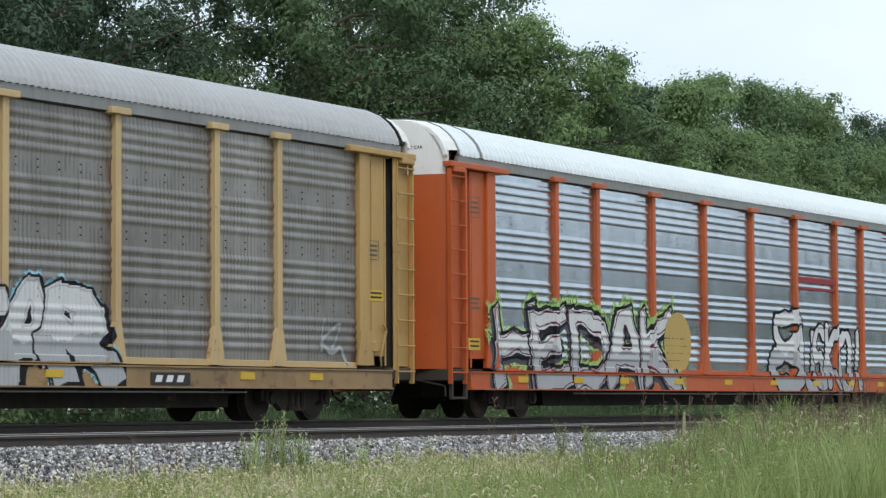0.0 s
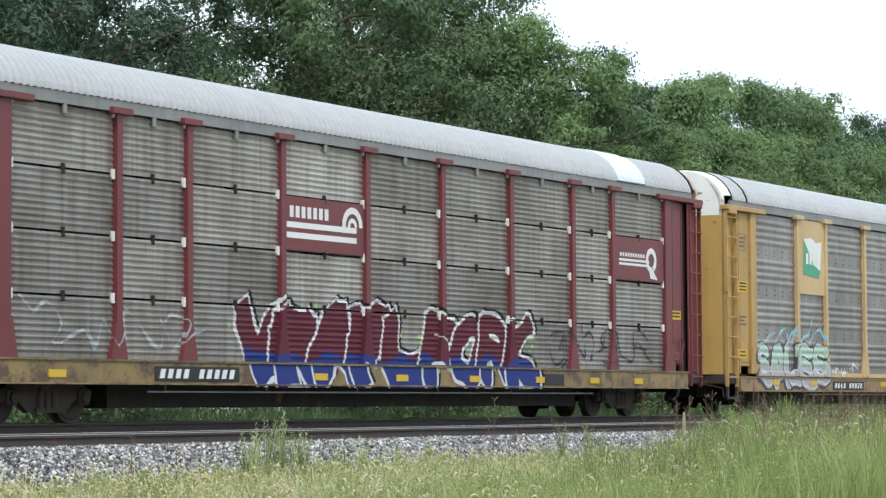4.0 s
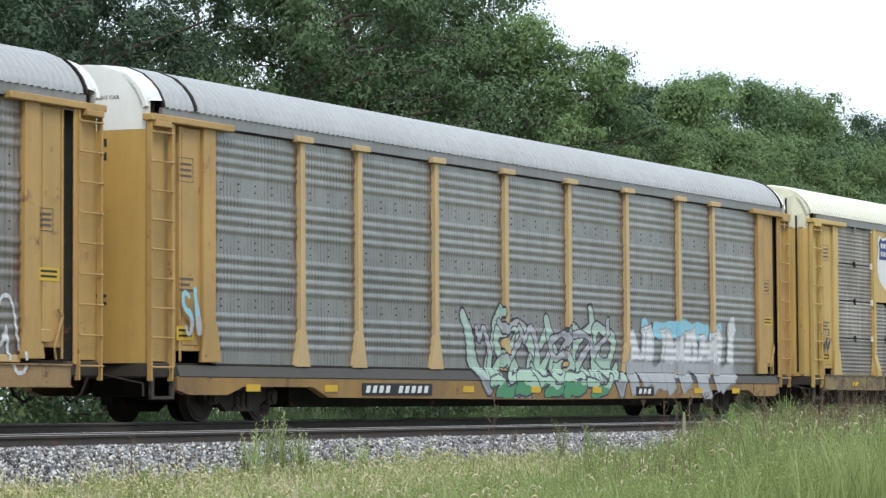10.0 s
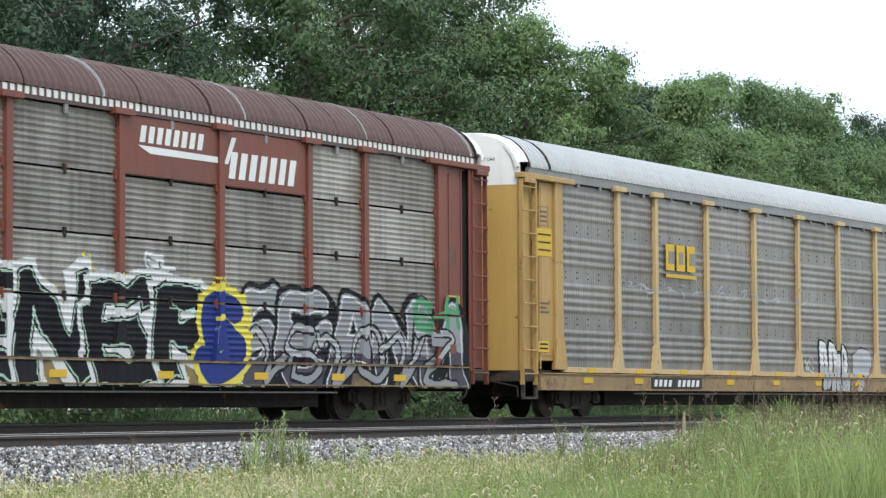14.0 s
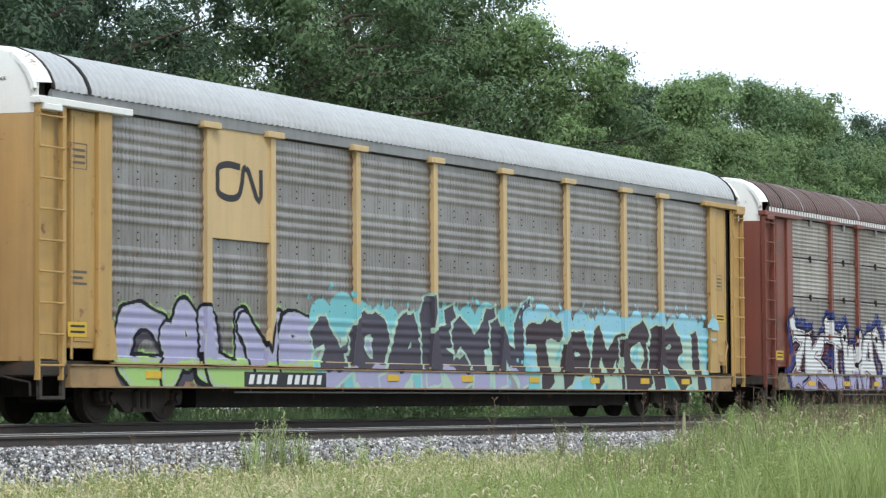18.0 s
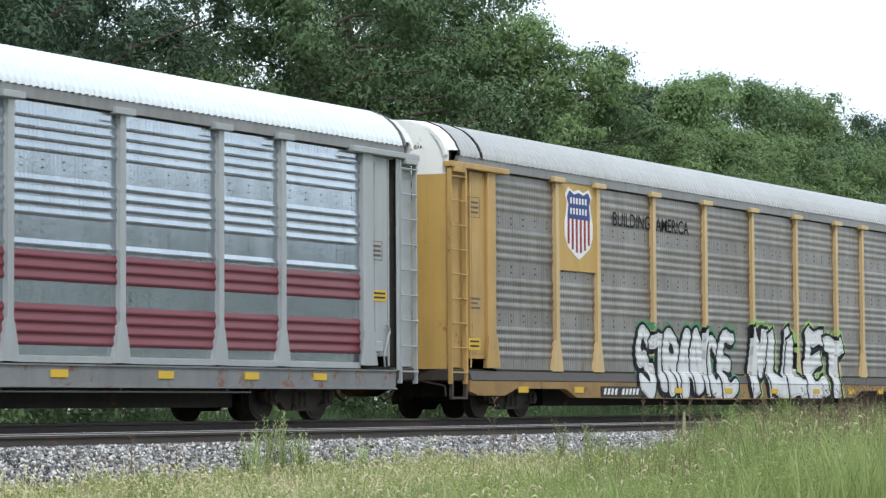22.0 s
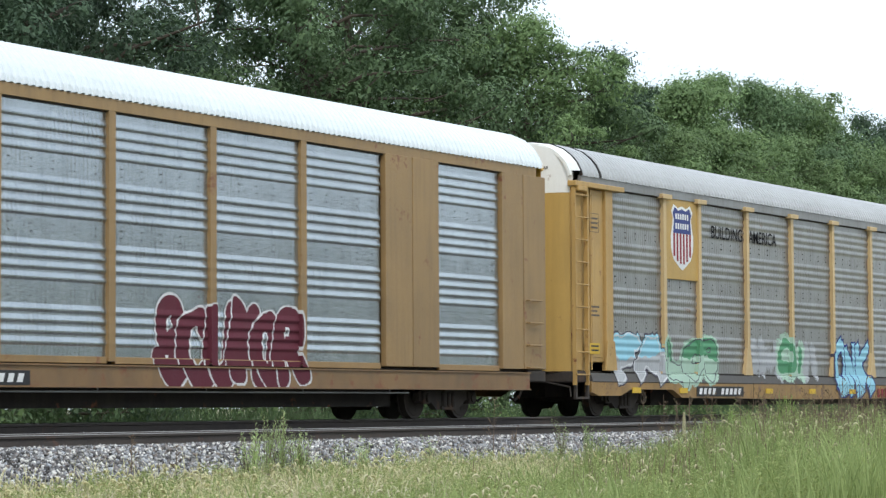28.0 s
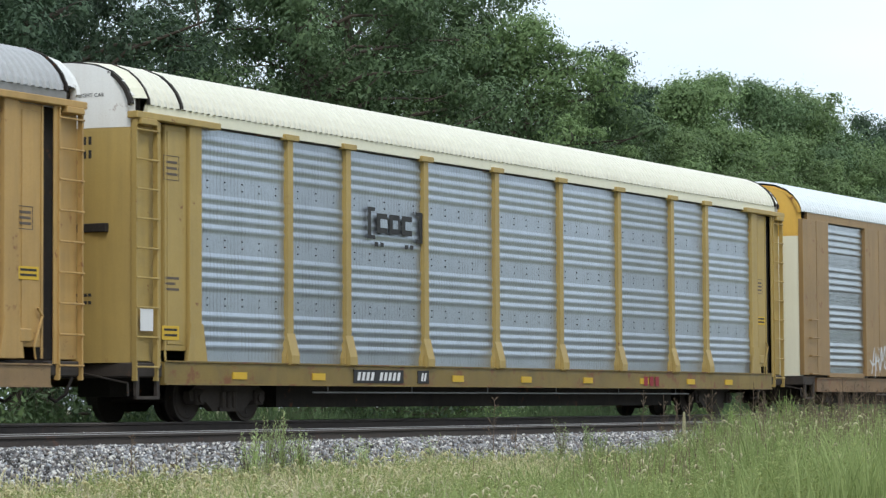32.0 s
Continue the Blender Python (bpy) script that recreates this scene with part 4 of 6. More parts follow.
    for d in dist:
        if outline:
            img[(d < ow) & (d > (-9 if fill else -0.02))] = code(outline)
        if not fill:
            continue
        body = d < 0
        img[body] = code(fill)
        if fill2:
            cut = z0 + (z1 - z0) * cut_at + 0.05 * np.sin(px * 5 + seed) + 0.06 * cloud
            img[body & (pz < cut)] = code(fill2)
        if inner:
            img[body & (d < -0.03 - 0.02 * cloud) & (d > -0.06 - 0.02 * cloud)] = code(inner)
    if dots:
        for _ in range(dots[1]):
            cx, cz, r = rng.uniform(x0 - 0.3, x1 + 0.3), rng.uniform(z0 + 0.2, z1 + 0.15), rng.uniform(0.02, 0.06)
            img[(np.hypot(px - cx, pz - cz) < r) & (allm > 0.02)] = code(dots[0])
    lowest = 0.37 if base == "fish" else 0.57
    over = 0.0014 * sum(1 for o in car.children if o.name.startswith("spray_paint"))
    v, f, mi = [], [], []
    for r in range(img.shape[0]):
        za, zb = zs[r], zs[r + 1]
        if za < lowest or zb > 4.9:
            continue
        zc = (za + zb) / 2
        breaks = sorted(q for p in POSTS for q in (p - 0.0755 - flare(style, zc), p + 0.0755 + flare(style, zc)))
        left = {q for k, q in enumerate(breaks) if k % 2 == 0}
        if (base == "low" and 0.95 < za < 1.0) or (base == "high" and 0.87 < za < 0.925) or (kind == "B" and zc > 1 and ((zc - 1.0) % 0.97) > 0.93):
            continue
        row = img[r]
        starts = np.flatnonzero(np.concatenate([[True], row[1:] != row[:-1]]))
        ends = np.concatenate([starts[1:], [len(row)]])
        for s_, e_ in zip(starts, ends):
            if row[s_] == 0:
                continue
            a, b = xs[s_] - 0.0055, xs[e_ - 1] + 0.0055
            cuts = [a] + [q for q in breaks if a < q < b] + [b]
            for c0, c1 in zip(cuts, cuts[1:]):
                m = (c0 + c1) / 2
                ya, yb = side_y(kind, style, base, m, za + 1e-4) - over, side_y(kind, style, base, m, zb - 1e-4) - over
                if face is not None:
                    ya = yb = face - over
                k = len(v)
                v += [(c0, ya, za), (c1, ya, za), (c1, yb, zb), (c0, yb, zb)]
                f.append((k, k + 1, k + 2, k + 3))
                mi.append(int(row[s_]) - 1)
                if zc > 0.98 and c0 in left:
                    # the paint also covers the post's trailing side
                    yo = side_y(kind, style, base, c0 - 0.01, zc)
                    if yo > ya and face is None:
                        e = c0 - 0.002 - over
                        v += [(e, yo, za), (e, ya, za), (e, yb, zb), (e, yo, zb)]
                        f.append((k + 4, k + 5, k + 6, k + 7))
                        mi.append(int(row[s_]) - 1)
    me = mesh_of("spray_paint", v, f)
    for nm in names:
        me.materials.append(K[nm])
    me.polygons.foreach_set("material_index", mi)
    ob = new("spray_paint", me)
    ob.parent = car
    ob["label"] = label
    ob["kind"] = "stuff"
    return ob


def panel_plate(car, x0, x1, z0, z1, mat, name="sign_panel", y=SKIN - 0.052, thick=0.03, label=""):
    bm = bmesh.new()
    box(bm, x0, x1, y, y + thick, z0, z1, 0.004)
    return part(name, tidy(bm), mat, car, label)


def shape(car, pts, mat, name="emblem", y=SKIN - 0.056, thick=0.004, label=""):
    bm = bmesh.new()
    plate(bm, pts, y, y + thick)
    return part(name, tidy(bm), mat, car, label)


def ribbon(car, line, wide, mat, y=SKIN - 0.056):
    """A flat painted band of even width along a line."""
    left, right = [], []
    for i, (x, z) in enumerate(line):
        (ax, az), (bx, bz) = line[max(i - 1, 0)], line[min(i + 1, len(line) - 1)]
        k = math.hypot(bx - ax, bz - az) or 1.0
        nx_, nz_ = -(bz - az) / k * wide / 2, (bx - ax) / k * wide / 2
        left.append((x + nx_, y, z + nz_))
        right.append((x - nx_, y, z - nz_))
    k = len(line)
    part("emblem", mesh_of("emblem", left + right, [(i, i + 1, k + i + 1, k + i) for i in range(k - 1)]), mat, car)


def shield_line(x0, x1, z0, z1, lo=0.0, hi=1.0):
    half = [(0.5, 0.0), (0.66, 0.06), (0.88, 0.16), (0.99, 0.32), (1.0, 0.5), (0.93, 0.66), (0.90, 0.78), (0.97, 0.88), (0.86, 0.985), (0.68, 0.93), (0.5, 0.965)]
    pts = half + [(1 - x, z) for x, z in half[-2:0:-1]]
    return [(x0 + (x1 - x0) * x, z0 + (z1 - z0) * z) for x, z in pts]


def shield(car, x0, x1, z0, z1, striped):
    y = SKIN - 0.057
    shape(car, shield_line(x0, x1, z0, z1), S_WHITE, "shield_border", y)
    g = 0.07
    xa, xb, za, zb = x0 + g, x1 - g, z0 + g, z1 - g
    zc = za + (zb - za) * 0.56
    blue = [(x, max(z, zc)) for x, z in shield_line(xa, xb, za, zb)]
    out = []
    for q in blue:
        if not out or (abs(q[0] - out[-1][0]) + abs(q[1] - out[-1][1])) > 0.004:
            out.append(q)
    top = [q for q in out if q[1] > zc + 0.003]
    shape(car, [(xa + 0.07, zc), (xb - 0.07, zc)] + top, S_BLUE, "shield_top", y - 0.005)
    for r in range(2):
        for k in range(6):
            bx = xa + (xb - xa) * (0.16 + 0.115 * k)
            bz = zc + (zb - zc) * (0.52 - 0.36 * r)
            shape(car, [(bx, bz), (bx + 0.075, bz), (bx + 0.075, bz + 0.13), (bx, bz + 0.13)], S_WHITE, "emblem_bar", y - 0.010)
    if striped:
        for k in range(6):
            bx = xa + (xb - xa) * (0.06 + 0.158 * k)
            dip = za + (zb - za) * (0.05 + 0.75 * abs((k + 0.5) / 6 - 0.5) ** 2)
            shape(car, [(bx, dip), (bx + 0.09, dip), (bx + 0.09, zc), (bx, zc)], S_RED, "shield_stripe", y - 0.005)


def bars(car, x0, x1, z0, z1, n, mat, name="lettering_bar", y=None, fat=0.62, skip=(), slant=0.0):
    """Plain upright bars in the place of lettering."""
    y = SILL_FACE - 0.025 if y is None else y
    step = (x1 - x0) / n
    for k in range(n):
        if k in skip:
            continue
        a = x0 + step * k
        shape(car, [(a, z0), (a + step * fat, z0), (a + step * fat + slant, z1), (a + slant, z1)], mat, name, y)


def words(car, text, x, z, size, mat, y, at=None, bulge=False):
    """Readable lettering as thin flat letters."""
    cu = bpy.data.curves.new("lettering", "FONT")
    cu.body, cu.size, cu.offset, cu.resolution_u = text, size, size * 0.008, 3
    tmp = bpy.data.objects.new("lettering", cu)
    me = bpy.data.meshes.new_from_object(tmp)
    bpy.data.objects.remove(tmp)
    for v in me.vertices:
        a, b = v.co.x, v.co.y
        if bulge:
            yy = x - a
            v.co = (bulged(yy, 0) - 0.006, yy, z + b)
        else:
            v.co = (x + a, y, z + b)
    me.materials.clear()
    return part("lettering", me, mat, car, "dark lettering")


PLATES = []


def plate_with_bars(car, x0, x1, z0, z1, n=10, skip=(4,)):
    PLATES.append((car, x0, x1))
    panel_plate(car, x0, x1, z0, z1, S_BLACK, "number_plate", SILL_FACE - 0.020, 0.022)
    bars(car, x0 + 0.1, x1 - 0.10, z0 + 0.045, z1 - 0.045, n, S_WHITE, fat=0.58, skip=skip, slant=0.05)


def sticker(car, x0, x1, z0, z1, mat=S_AMBER, y=POST_FACE - 0.006, lines=3):
    panel_plate(car, x0, x1, z0, z1, mat, "sticker", y, 0.008)
    for k in range(lines):
        zz = z0 + (z1 - z0) * (k + 0.7) / (lines + 0.6)
        shape(car, [(x0 + 0.06, zz), (x1 - 0.06, zz), (x1 - 0.06, zz + 0.035), (x0 + 0.06, zz + 0.035)], S_BLACK, "lettering_bar", y - 0.003, 0.002)


def placard(car, x0, x1, z0, z1, mat=S_INK, y=-1.475):
    for a, b, c, d in ((x0, x1, z0, z0 + 0.012), (x0, x1, z1 - 0.012, z1), (x0, x0 + 0.012, z0, z1), (x1 - 0.012, x1, z0, z1)):
        shape(car, [(a, c), (b, c), (b, d), (a, d)], mat, "placard_frame", y, 0.003)
    for k in range(3):
        zz = z0 + (z1 - z0) * (0.2 + 0.24 * k)
        shape(car, [(x0 + 0.05, zz), (x1 - 0.05, zz), (x1 - 0.05, zz + 0.04), (x0 + 0.05, zz + 0.04)], mat, "lettering_bar", y, 0.003)


def fixings(i, car, spec):
    """Reflectors along the sill, notices by the doors and marks on the end, as every car has them."""
    z = 0.50 if spec.get("base") == "fish" else 0.70
    if i not in (11,):
        for k, (a, b) in enumerate(BAYS):
            m = a + 0.32 * (b - a)
            if any(c_ is car and m < b_ + 0.05 and m + 0.42 > a_ - 0.05 for c_, a_, b_ in PLATES):
                continue
            bm = bmesh.new()
            box(bm, 0, 0.42, SILL_FACE - 0.020, SILL_FACE, 0, 0.12)
            part("reflector", cached(("reflector",), lambda: bm), S_AMBER, car, "yellow reflective patch" if k == 0 else "", pose(m, 0, z))
    if not spec.get("wide"):
        placard(car, 25.68, 26.05, 2.9, 3.25)
        placard(car, 0.86, 1.30, 3.9, 4.3)
        for k in range(3):
            shape(car, [(0.9, 2.30 - 0.09 * k), (1.3 - 0.1 * (k % 2), 2.30 - 0.09 * k), (1.3 - 0.1 * (k % 2), 2.34 - 0.09 * k), (0.9, 2.34 - 0.09 * k)], S_INK, "lettering_bar", -1.475, 0.003)
        sticker(car, 25.68, 26.2, 2.15, 2.35, S_AMBER, -1.478, 2)
        sticker(car, 0.82, 1.30, 1.32, 1.55, S_AMBER, -1.478, 2)
    if i in (1, 4, 5, 7, 8, 9, 10, 12, 13, 0):
        words(car, "EXCESS HEIGHT CAR", -0.14, 5.18, 0.088, S_BLACK, 0, bulge=True)
    # plain bars where the end carries its marks
    for r, (zz, nn, hh) in enumerate(((4.42, 4, 0.13), (4.20, 6, 0.13), (2.0, 9, 0.05), (1.88, 7, 0.05))):
        for k in range(nn):
            yy = -0.72 + (0.095 if hh > 0.1 else 0.075) * k
            xx = bulged(yy, 0) - 0.006
            bm = bmesh.new()
            box(bm, xx, xx + 0.004, yy - 0.03, yy + (0.025 if hh > 0.1 else 0.03), zz, zz + hh)
            part("lettering_bar", tidy(bm), S_BLACK if i not in (2, 6) else S_WHITE, car)



# upright ribs of the folding end doors of the yellow car
for k in range(11):
    yy = -1.25 + 0.25 * k
    # raised dark strips put the shade of open slots in as colour
    for nm, mat, dy, wide, z0, z1 in (("door_rib", P_YEL, 0.0, 0.10, 1.0, 4.66), ("door_slot", M_DARK, 0.12, 0.045, 1.05, 5.45 if abs(yy) < 1.1 else 5.0), ("gable_rib", P_CREAM, 0.0, 0.10, 4.70, 5.5 if abs(yy) < 1.1 else 5.05)):
        bm = bmesh.new()
        xx = bulged(yy + dy, 0)
        box(bm, xx - (0.05 if mat is not M_DARK else 0.02), xx + 0.02, yy + dy - wide / 2, yy + dy + wide / 2, z0, z1)
        part(nm, tidy(bm), mat, CARS[3])
# slotted grip on the mustard car's end door
bm = bmesh.new()
box(bm, -0.13, -0.03, -1.05, -0.35, 3.02, 3.16, 0.01)
part("door_grip", tidy(bm), M_DARK, CARS[12])

# orange car
c, sp = CARS[0], SPECS[0]
mural(c, sp, 1.8, 10.55, 0.58, 2.40, "HEDAK", "white", "black", "lime", "pale", "plum", 5, 0.20, 0.085, 0.30, soft=False, shadow=("slate", -0.08, -0.08))
ring = [(10.75 + 0.75 * math.cos(a * 0.3142), 1.62 + 0.70 * math.sin(a * 0.3142)) for a in range(20)]
shape(c, ring, K["ochre"], "round_patch", SKIN - 0.030)
mural(c, sp, 10.2, 11.3, 1.15, 2.05, "N~M", "plum", None, seed=76, w=0.02, ow=0.0, spiky=0.5)
mural(c, sp, 16.2, 18.4, 0.58, 2.62, "8", "white", "black", None, "pale", None, 32, 0.20, 0.07)
mural(c, sp, 18.2, 22.6, 0.58, 2.25, "USKO!", "white", "black", None, "pale", None, 72, 0.13, 0.06, rise=0.05)
panel_plate(c, 18.05, 20.6, 3.28, 3.42, S_RED, "red_strip")
panel_plate(c, 18.05, 20.6, 3.10, 3.17, S_RED, "red_strip")
# buff car with the torn emblem
c, sp = CARS[1], SPECS[1]
panel_plate(c, 4.70, 6.50, 2.99, 4.86, P_TAN)
shape(c, [(5.05, 3.5), (5.35, 3.46), (6.2, 3.62), (6.3, 4.35), (5.9, 4.3), (5.6, 4.42), (5.1, 4.38)], S_WHITE, "emblem")
shape(c, [(5.03, 3.5), (5.5, 3.45), (6.05, 3.42), (6.2, 3.6), (5.7, 3.75), (5.35, 4.1), (5.08, 4.35)], S_GREEN, "emblem", SKIN - 0.062)
bars(c, 5.2, 6.1, 3.75, 4.02, 4, S_WHITE, "emblem_bar", SKIN - 0.068)
mural(c, sp, 1.9, 6.6, 0.66, 1.85, "SAUES", "mint", "slate", None, "pale", "white", 33, 0.17, 0.035, 0.12, shadow=("slate", -0.07, -0.05))
mural(c, sp, 2.4, 6.2, 1.75, 2.15, "//!//", "sky", None, None, "pale", None, 73, 0.035, 0.0, spiky=1.0)
mural(c, sp, 12.2, 17.6, 0.60, 2.20, "MXAR", "white", "black", "sky", "pale", "pale", 34, 0.23, 0.05, 0.14, 0.6, soft=False, dots=("pink", 18), shadow=("black", 0.09, -0.07))
mural(c, sp, 7.0, 9.0, 1.02, 1.30, "WNAMN", "white", None, seed=35, w=0.022, ow=0.0)
mural(c, sp, 24.0, 24.7, 1.2, 1.75, "KZ", "pale", None, seed=36, w=0.03, ow=0.0, spiky=0.5)
plate_with_bars(c, 6.82, 9.05, 0.60, 0.82)
plate_with_bars(c, 18.75, 19.85, 0.60, 0.80, 3, ())
sticker(c, 0.83, 1.40, 2.89, 3.17, S_AMBER, -1.478)
# maroon car
c, sp = CARS[2], SPECS[2]
panel_plate(c, 9.48, 12.19, 2.95, 3.88, P_MAROON)
bars(c, 9.65, 11.0, 3.52, 3.72, 7, S_WHITE, "emblem_bar", SKIN - 0.057)
for zz in (3.34, 3.16):
    shape(c, [(9.55, zz), (11.9, zz), (11.9, zz + 0.1), (9.55, zz + 0.1)], S_WHITE, "emblem_bar", SKIN - 0.057)


def arc(car, cx, cz, r0, r1, a0, a1, mat, y):
    pts = [(cx + r1 * math.cos(radians(a0 + (a1 - a0) * k / 10)), cz + r1 * math.sin(radians(a0 + (a1 - a0) * k / 10))) for k in range(11)]
    pts += [(cx + r0 * math.cos(radians(a1 + (a0 - a1) * k / 10)), cz + r0 * math.sin(radians(a1 + (a0 - a1) * k / 10))) for k in range(11)]
    shape(car, pts, mat, "emblem_arc", y)


arc(c, 11.75, 3.45, 0.24, 0.36, 0, 200, S_WHITE, SKIN - 0.060)
arc(c, 11.75, 3.45, 0.08, 0.16, 0, 200, S_WHITE, SKIN - 0.060)
panel_plate(c, 22.72, 25.27, 2.95, 3.88, P_MAROON)
bars(c, 23.0, 24.3, 3.46, 3.54, 10, S_WHITE, "emblem_bar", SKIN - 0.057)
for zz in (3.36, 3.27):
    shape(c, [(22.95, zz), (24.5, zz), (24.5, zz + 0.05), (22.95, zz + 0.05)], S_WHITE, "emblem_bar", SKIN - 0.057)
arc(c, 24.6, 3.42, 0.16, 0.28, -60, 240, S_WHITE, SKIN - 0.060)
shape(c, [(24.45, 3.28), (24.62, 3.28), (24.92, 3.0), (24.55, 3.02)], S_WHITE, "emblem", SKIN - 0.060)
mural(c, sp, 8.0, 14.2, 0.60, 2.10, "VRAFL", "plum", "white", None, "blue", None, 41, 0.27, 0.065, soft=False, cut_at=0.36, shadow=("black", 0.07, 0.04), dots=("lime", 46))
mural(c, sp, 14.4, 18.8, 0.56, 2.02, "FORK", "plum", "white", None, "blue", None, 42, 0.23, 0.075, cut_at=0.42, shadow=("black", 0.08, 0.05), dots=("lime", 60), rise=0.05)
mural(c, sp, 2.6, 7.0, 1.2, 1.8, "~WN~", "pale", None, seed=43, w=0.02, ow=0.0, spiky=0.5)
mural(c, sp, 19.6, 24.6, 1.15, 1.9, "GN~SUR", "slate", None, seed=44, w=0.02, ow=0.0, spiky=0.5)
plate_with_bars(c, 5.53, 7.95, 0.66, 0.90)
panel_plate(c, 19.2, 20.1, 0.66, 0.88, S_BLACK, "number_plate", SILL_FACE - 0.020, 0.022)
bm = strap_mesh()
bmesh.ops.scale(bm, vec=(22, 1.002, 1.002), verts=bm.verts)
part("roof_patch", tidy(bm), R_WHITE, c, "smooth pale replacement roof sheet", pose(23.5, 0, 0))
# yellow car with the plain shield
c, sp = CARS[3], SPECS[3]
panel_plate(c, 4.70, 6.50, 2.95, 4.88, P_YEL)
shield(c, 4.92, 6.24, 3.27, 4.77, False)
plate_with_bars(c, 5.26, 8.27, 0.63, 0.94)
mural(c, sp, 8.7, 18.6, 0.64, 0.94, "S~OWN~RSUAN~OS", "steel", "slate", seed=45, w=0.045, ow=0.02, rise=0.03)
mural(c, sp, 0.80, 1.2, 1.65, 2.2, "X~", "slate", None, seed=46, w=0.018, ow=0.0, spiky=0.5)
# buff car with spiky green paint
c, sp = CARS[4], SPECS[4]
mural(c, sp, 10.7, 17.4, 0.42, 2.05, "VSXYKR", "mint", "slate", None, "steel", "pale", 47, 0.13, 0.045, spiky=1.0, cut_at=0.22)
mural(c, sp, 11.2, 17.2, 0.70, 1.85, "~Z~SZK", "pale", "slate", None, "mint", None, 77, 0.075, 0.035, spiky=0.9)
mural(c, sp, 11.5, 16.8, 0.42, 0.95, "~S~S~", "mint", "slate", None, "green", None, 83, 0.09, 0.04, spiky=0.6)
mural(c, sp, 18.0, 23.7, 1.75, 2.20, "IHOI", "sky", None, None, "sky", None, 84, 0.16, 0.0)
mural(c, sp, 18.0, 23.7, 0.60, 2.00, "NUMAMU", "white", "steel", None, "pale", "pale", 48, 0.19, 0.03, 0.16, 0.4, soft=False)
plate_with_bars(c, 6.56, 9.12, 0.44, 0.66)
plate_with_bars(c, 18.21, 19.11, 0.44, 0.64, 3, ())
mural(c, sp, 0.90, 1.4, 1.35, 2.2, "SI", "sky", None, fill2="pale", seed=49, w=0.05, ow=0.0)
# buff car with amber blocks
c, sp = CARS[5], SPECS[5]
for k in range(3):
    a = 7.12 + 0.58 * k
    shape(c, [(a, 3.25), (a + 0.46, 3.25), (a + 0.46, 3.84), (a, 3.84)], S_AMBER, "emblem_block")
    shape(c, [(a + 0.14, 3.40), (a + 0.46 - 0.1 * (k == 1), 3.40), (a + 0.46 - 0.1 * (k == 1), 3.68), (a + 0.14, 3.68)], G_DULL, "emblem_hollow", SKIN - 0.062)
shape(c, [(7.12, 3.09), (8.8, 3.09), (8.8, 3.17), (7.12, 3.17)], S_AMBER, "emblem_bar")
mural(c, sp, 16.5, 18.6, 0.56, 1.90, ["U2", "U2", "U2"], "white", "black", None, "pale", None, 50, 0.13, 0.055, shadow=("black", -0.06, 0.0))
mural(c, sp, 19.0, 20.4, 0.60, 1.75, "P", "pale", "plum", "pink", None, None, 70, 0.22, 0.03, 0.06)
mural(c, sp, 15.6, 16.2, 1.1, 1.5, "WS", "white", None, seed=71, w=0.02, ow=0.0)
mural(c, sp, 21.6, 25.1, 0.80, 1.90, "CERM", None, "white", seed=51, w=0.13, ow=0.05, rise=0.05)
plate_with_bars(c, 6.15, 8.88, 0.60, 0.84)
sticker(c, 0.78, 1.46, 3.28, 3.85, S_AMBER, -1.478)
for a, b in BAYS:
    bm = bmesh.new()
    box(bm, 0, 0.40, SKIN - 0.055, SKIN - 0.043, 0.925, 1.02)
    part("reflector", cached(("kick_reflector",), lambda: bm), S_AMBER, c, at=pose(a + 0.45 * (b - a), 0, 0))
mural(c, sp, 4.8, 15.6, 2.72, 2.95, "~~~~~~~~~~", "pale", None, seed=82, w=0.010, ow=0.0, spiky=1.0, label="pale scuffs")
# red-brown car
c, sp = CARS[6], SPECS[6]
panel_plate(c, 15.20, 17.84, 3.92, 4.86, P_BROWN)
panel_plate(c, 18.0, 20.6, 3.92, 4.86, P_BROWN)
bars(c, 15.60, 17.45, 4.45, 4.72, 8, S_WHITE, "emblem_bar", SKIN - 0.060, slant=0.06)
bars(c, 18.15, 20.3, 4.05, 4.50, 7, S_WHITE, "emblem_bar", SKIN - 0.060, slant=0.10)
shape(c, [(15.55, 4.40), (15.9, 4.28), (17.83, 4.28), (17.83, 4.38)], S_WHITE, "emblem_bar", SKIN - 0.060)
shape(c, [(18.02, 4.28), (18.13, 4.28), (18.38, 4.74), (18.24, 4.74)], S_WHITE, "emblem_bar", SKIN - 0.066)
dash = bmesh.new()
for k in range(149):
    box(dash, 0.42 + 0.177 * k, 0.52 + 0.177 * k, -1.515, -1.505, 4.93, 5.045)
part("eave_dashes", dash, S_WHITE, c, "row of white painted dashes along the eave")["kind"] = "stuff"
for k in range(26):
    bm = strap_mesh()
    bmesh.ops.scale(bm, vec=(0.35, 1, 1), verts=bm.verts)
    part("roof_seam", cached(("roof_seam",), lambda: bm), R_GREY if k % 4 == 1 else R_BROWN, c, at=pose(1.6 + k, 0, 0))
mural(c, sp, 1.7, 9.2, 0.58, 2.20, "ZKTWAY", "white", "black", "blue", "lilac", "plum", 52, 0.20, 0.07, 0.34, 0.6, soft=False, cut_at=0.25, shadow=("plum", 0.10, -0.08))
mural(c, sp, 8.9, 17.9, 0.58, 2.42, "NENER", "black", "white", "yellow", None, "mint", 53, 0.24, 0.11, 0.18, 0.5, soft=False, shadow=("white", -0.16, -0.03))
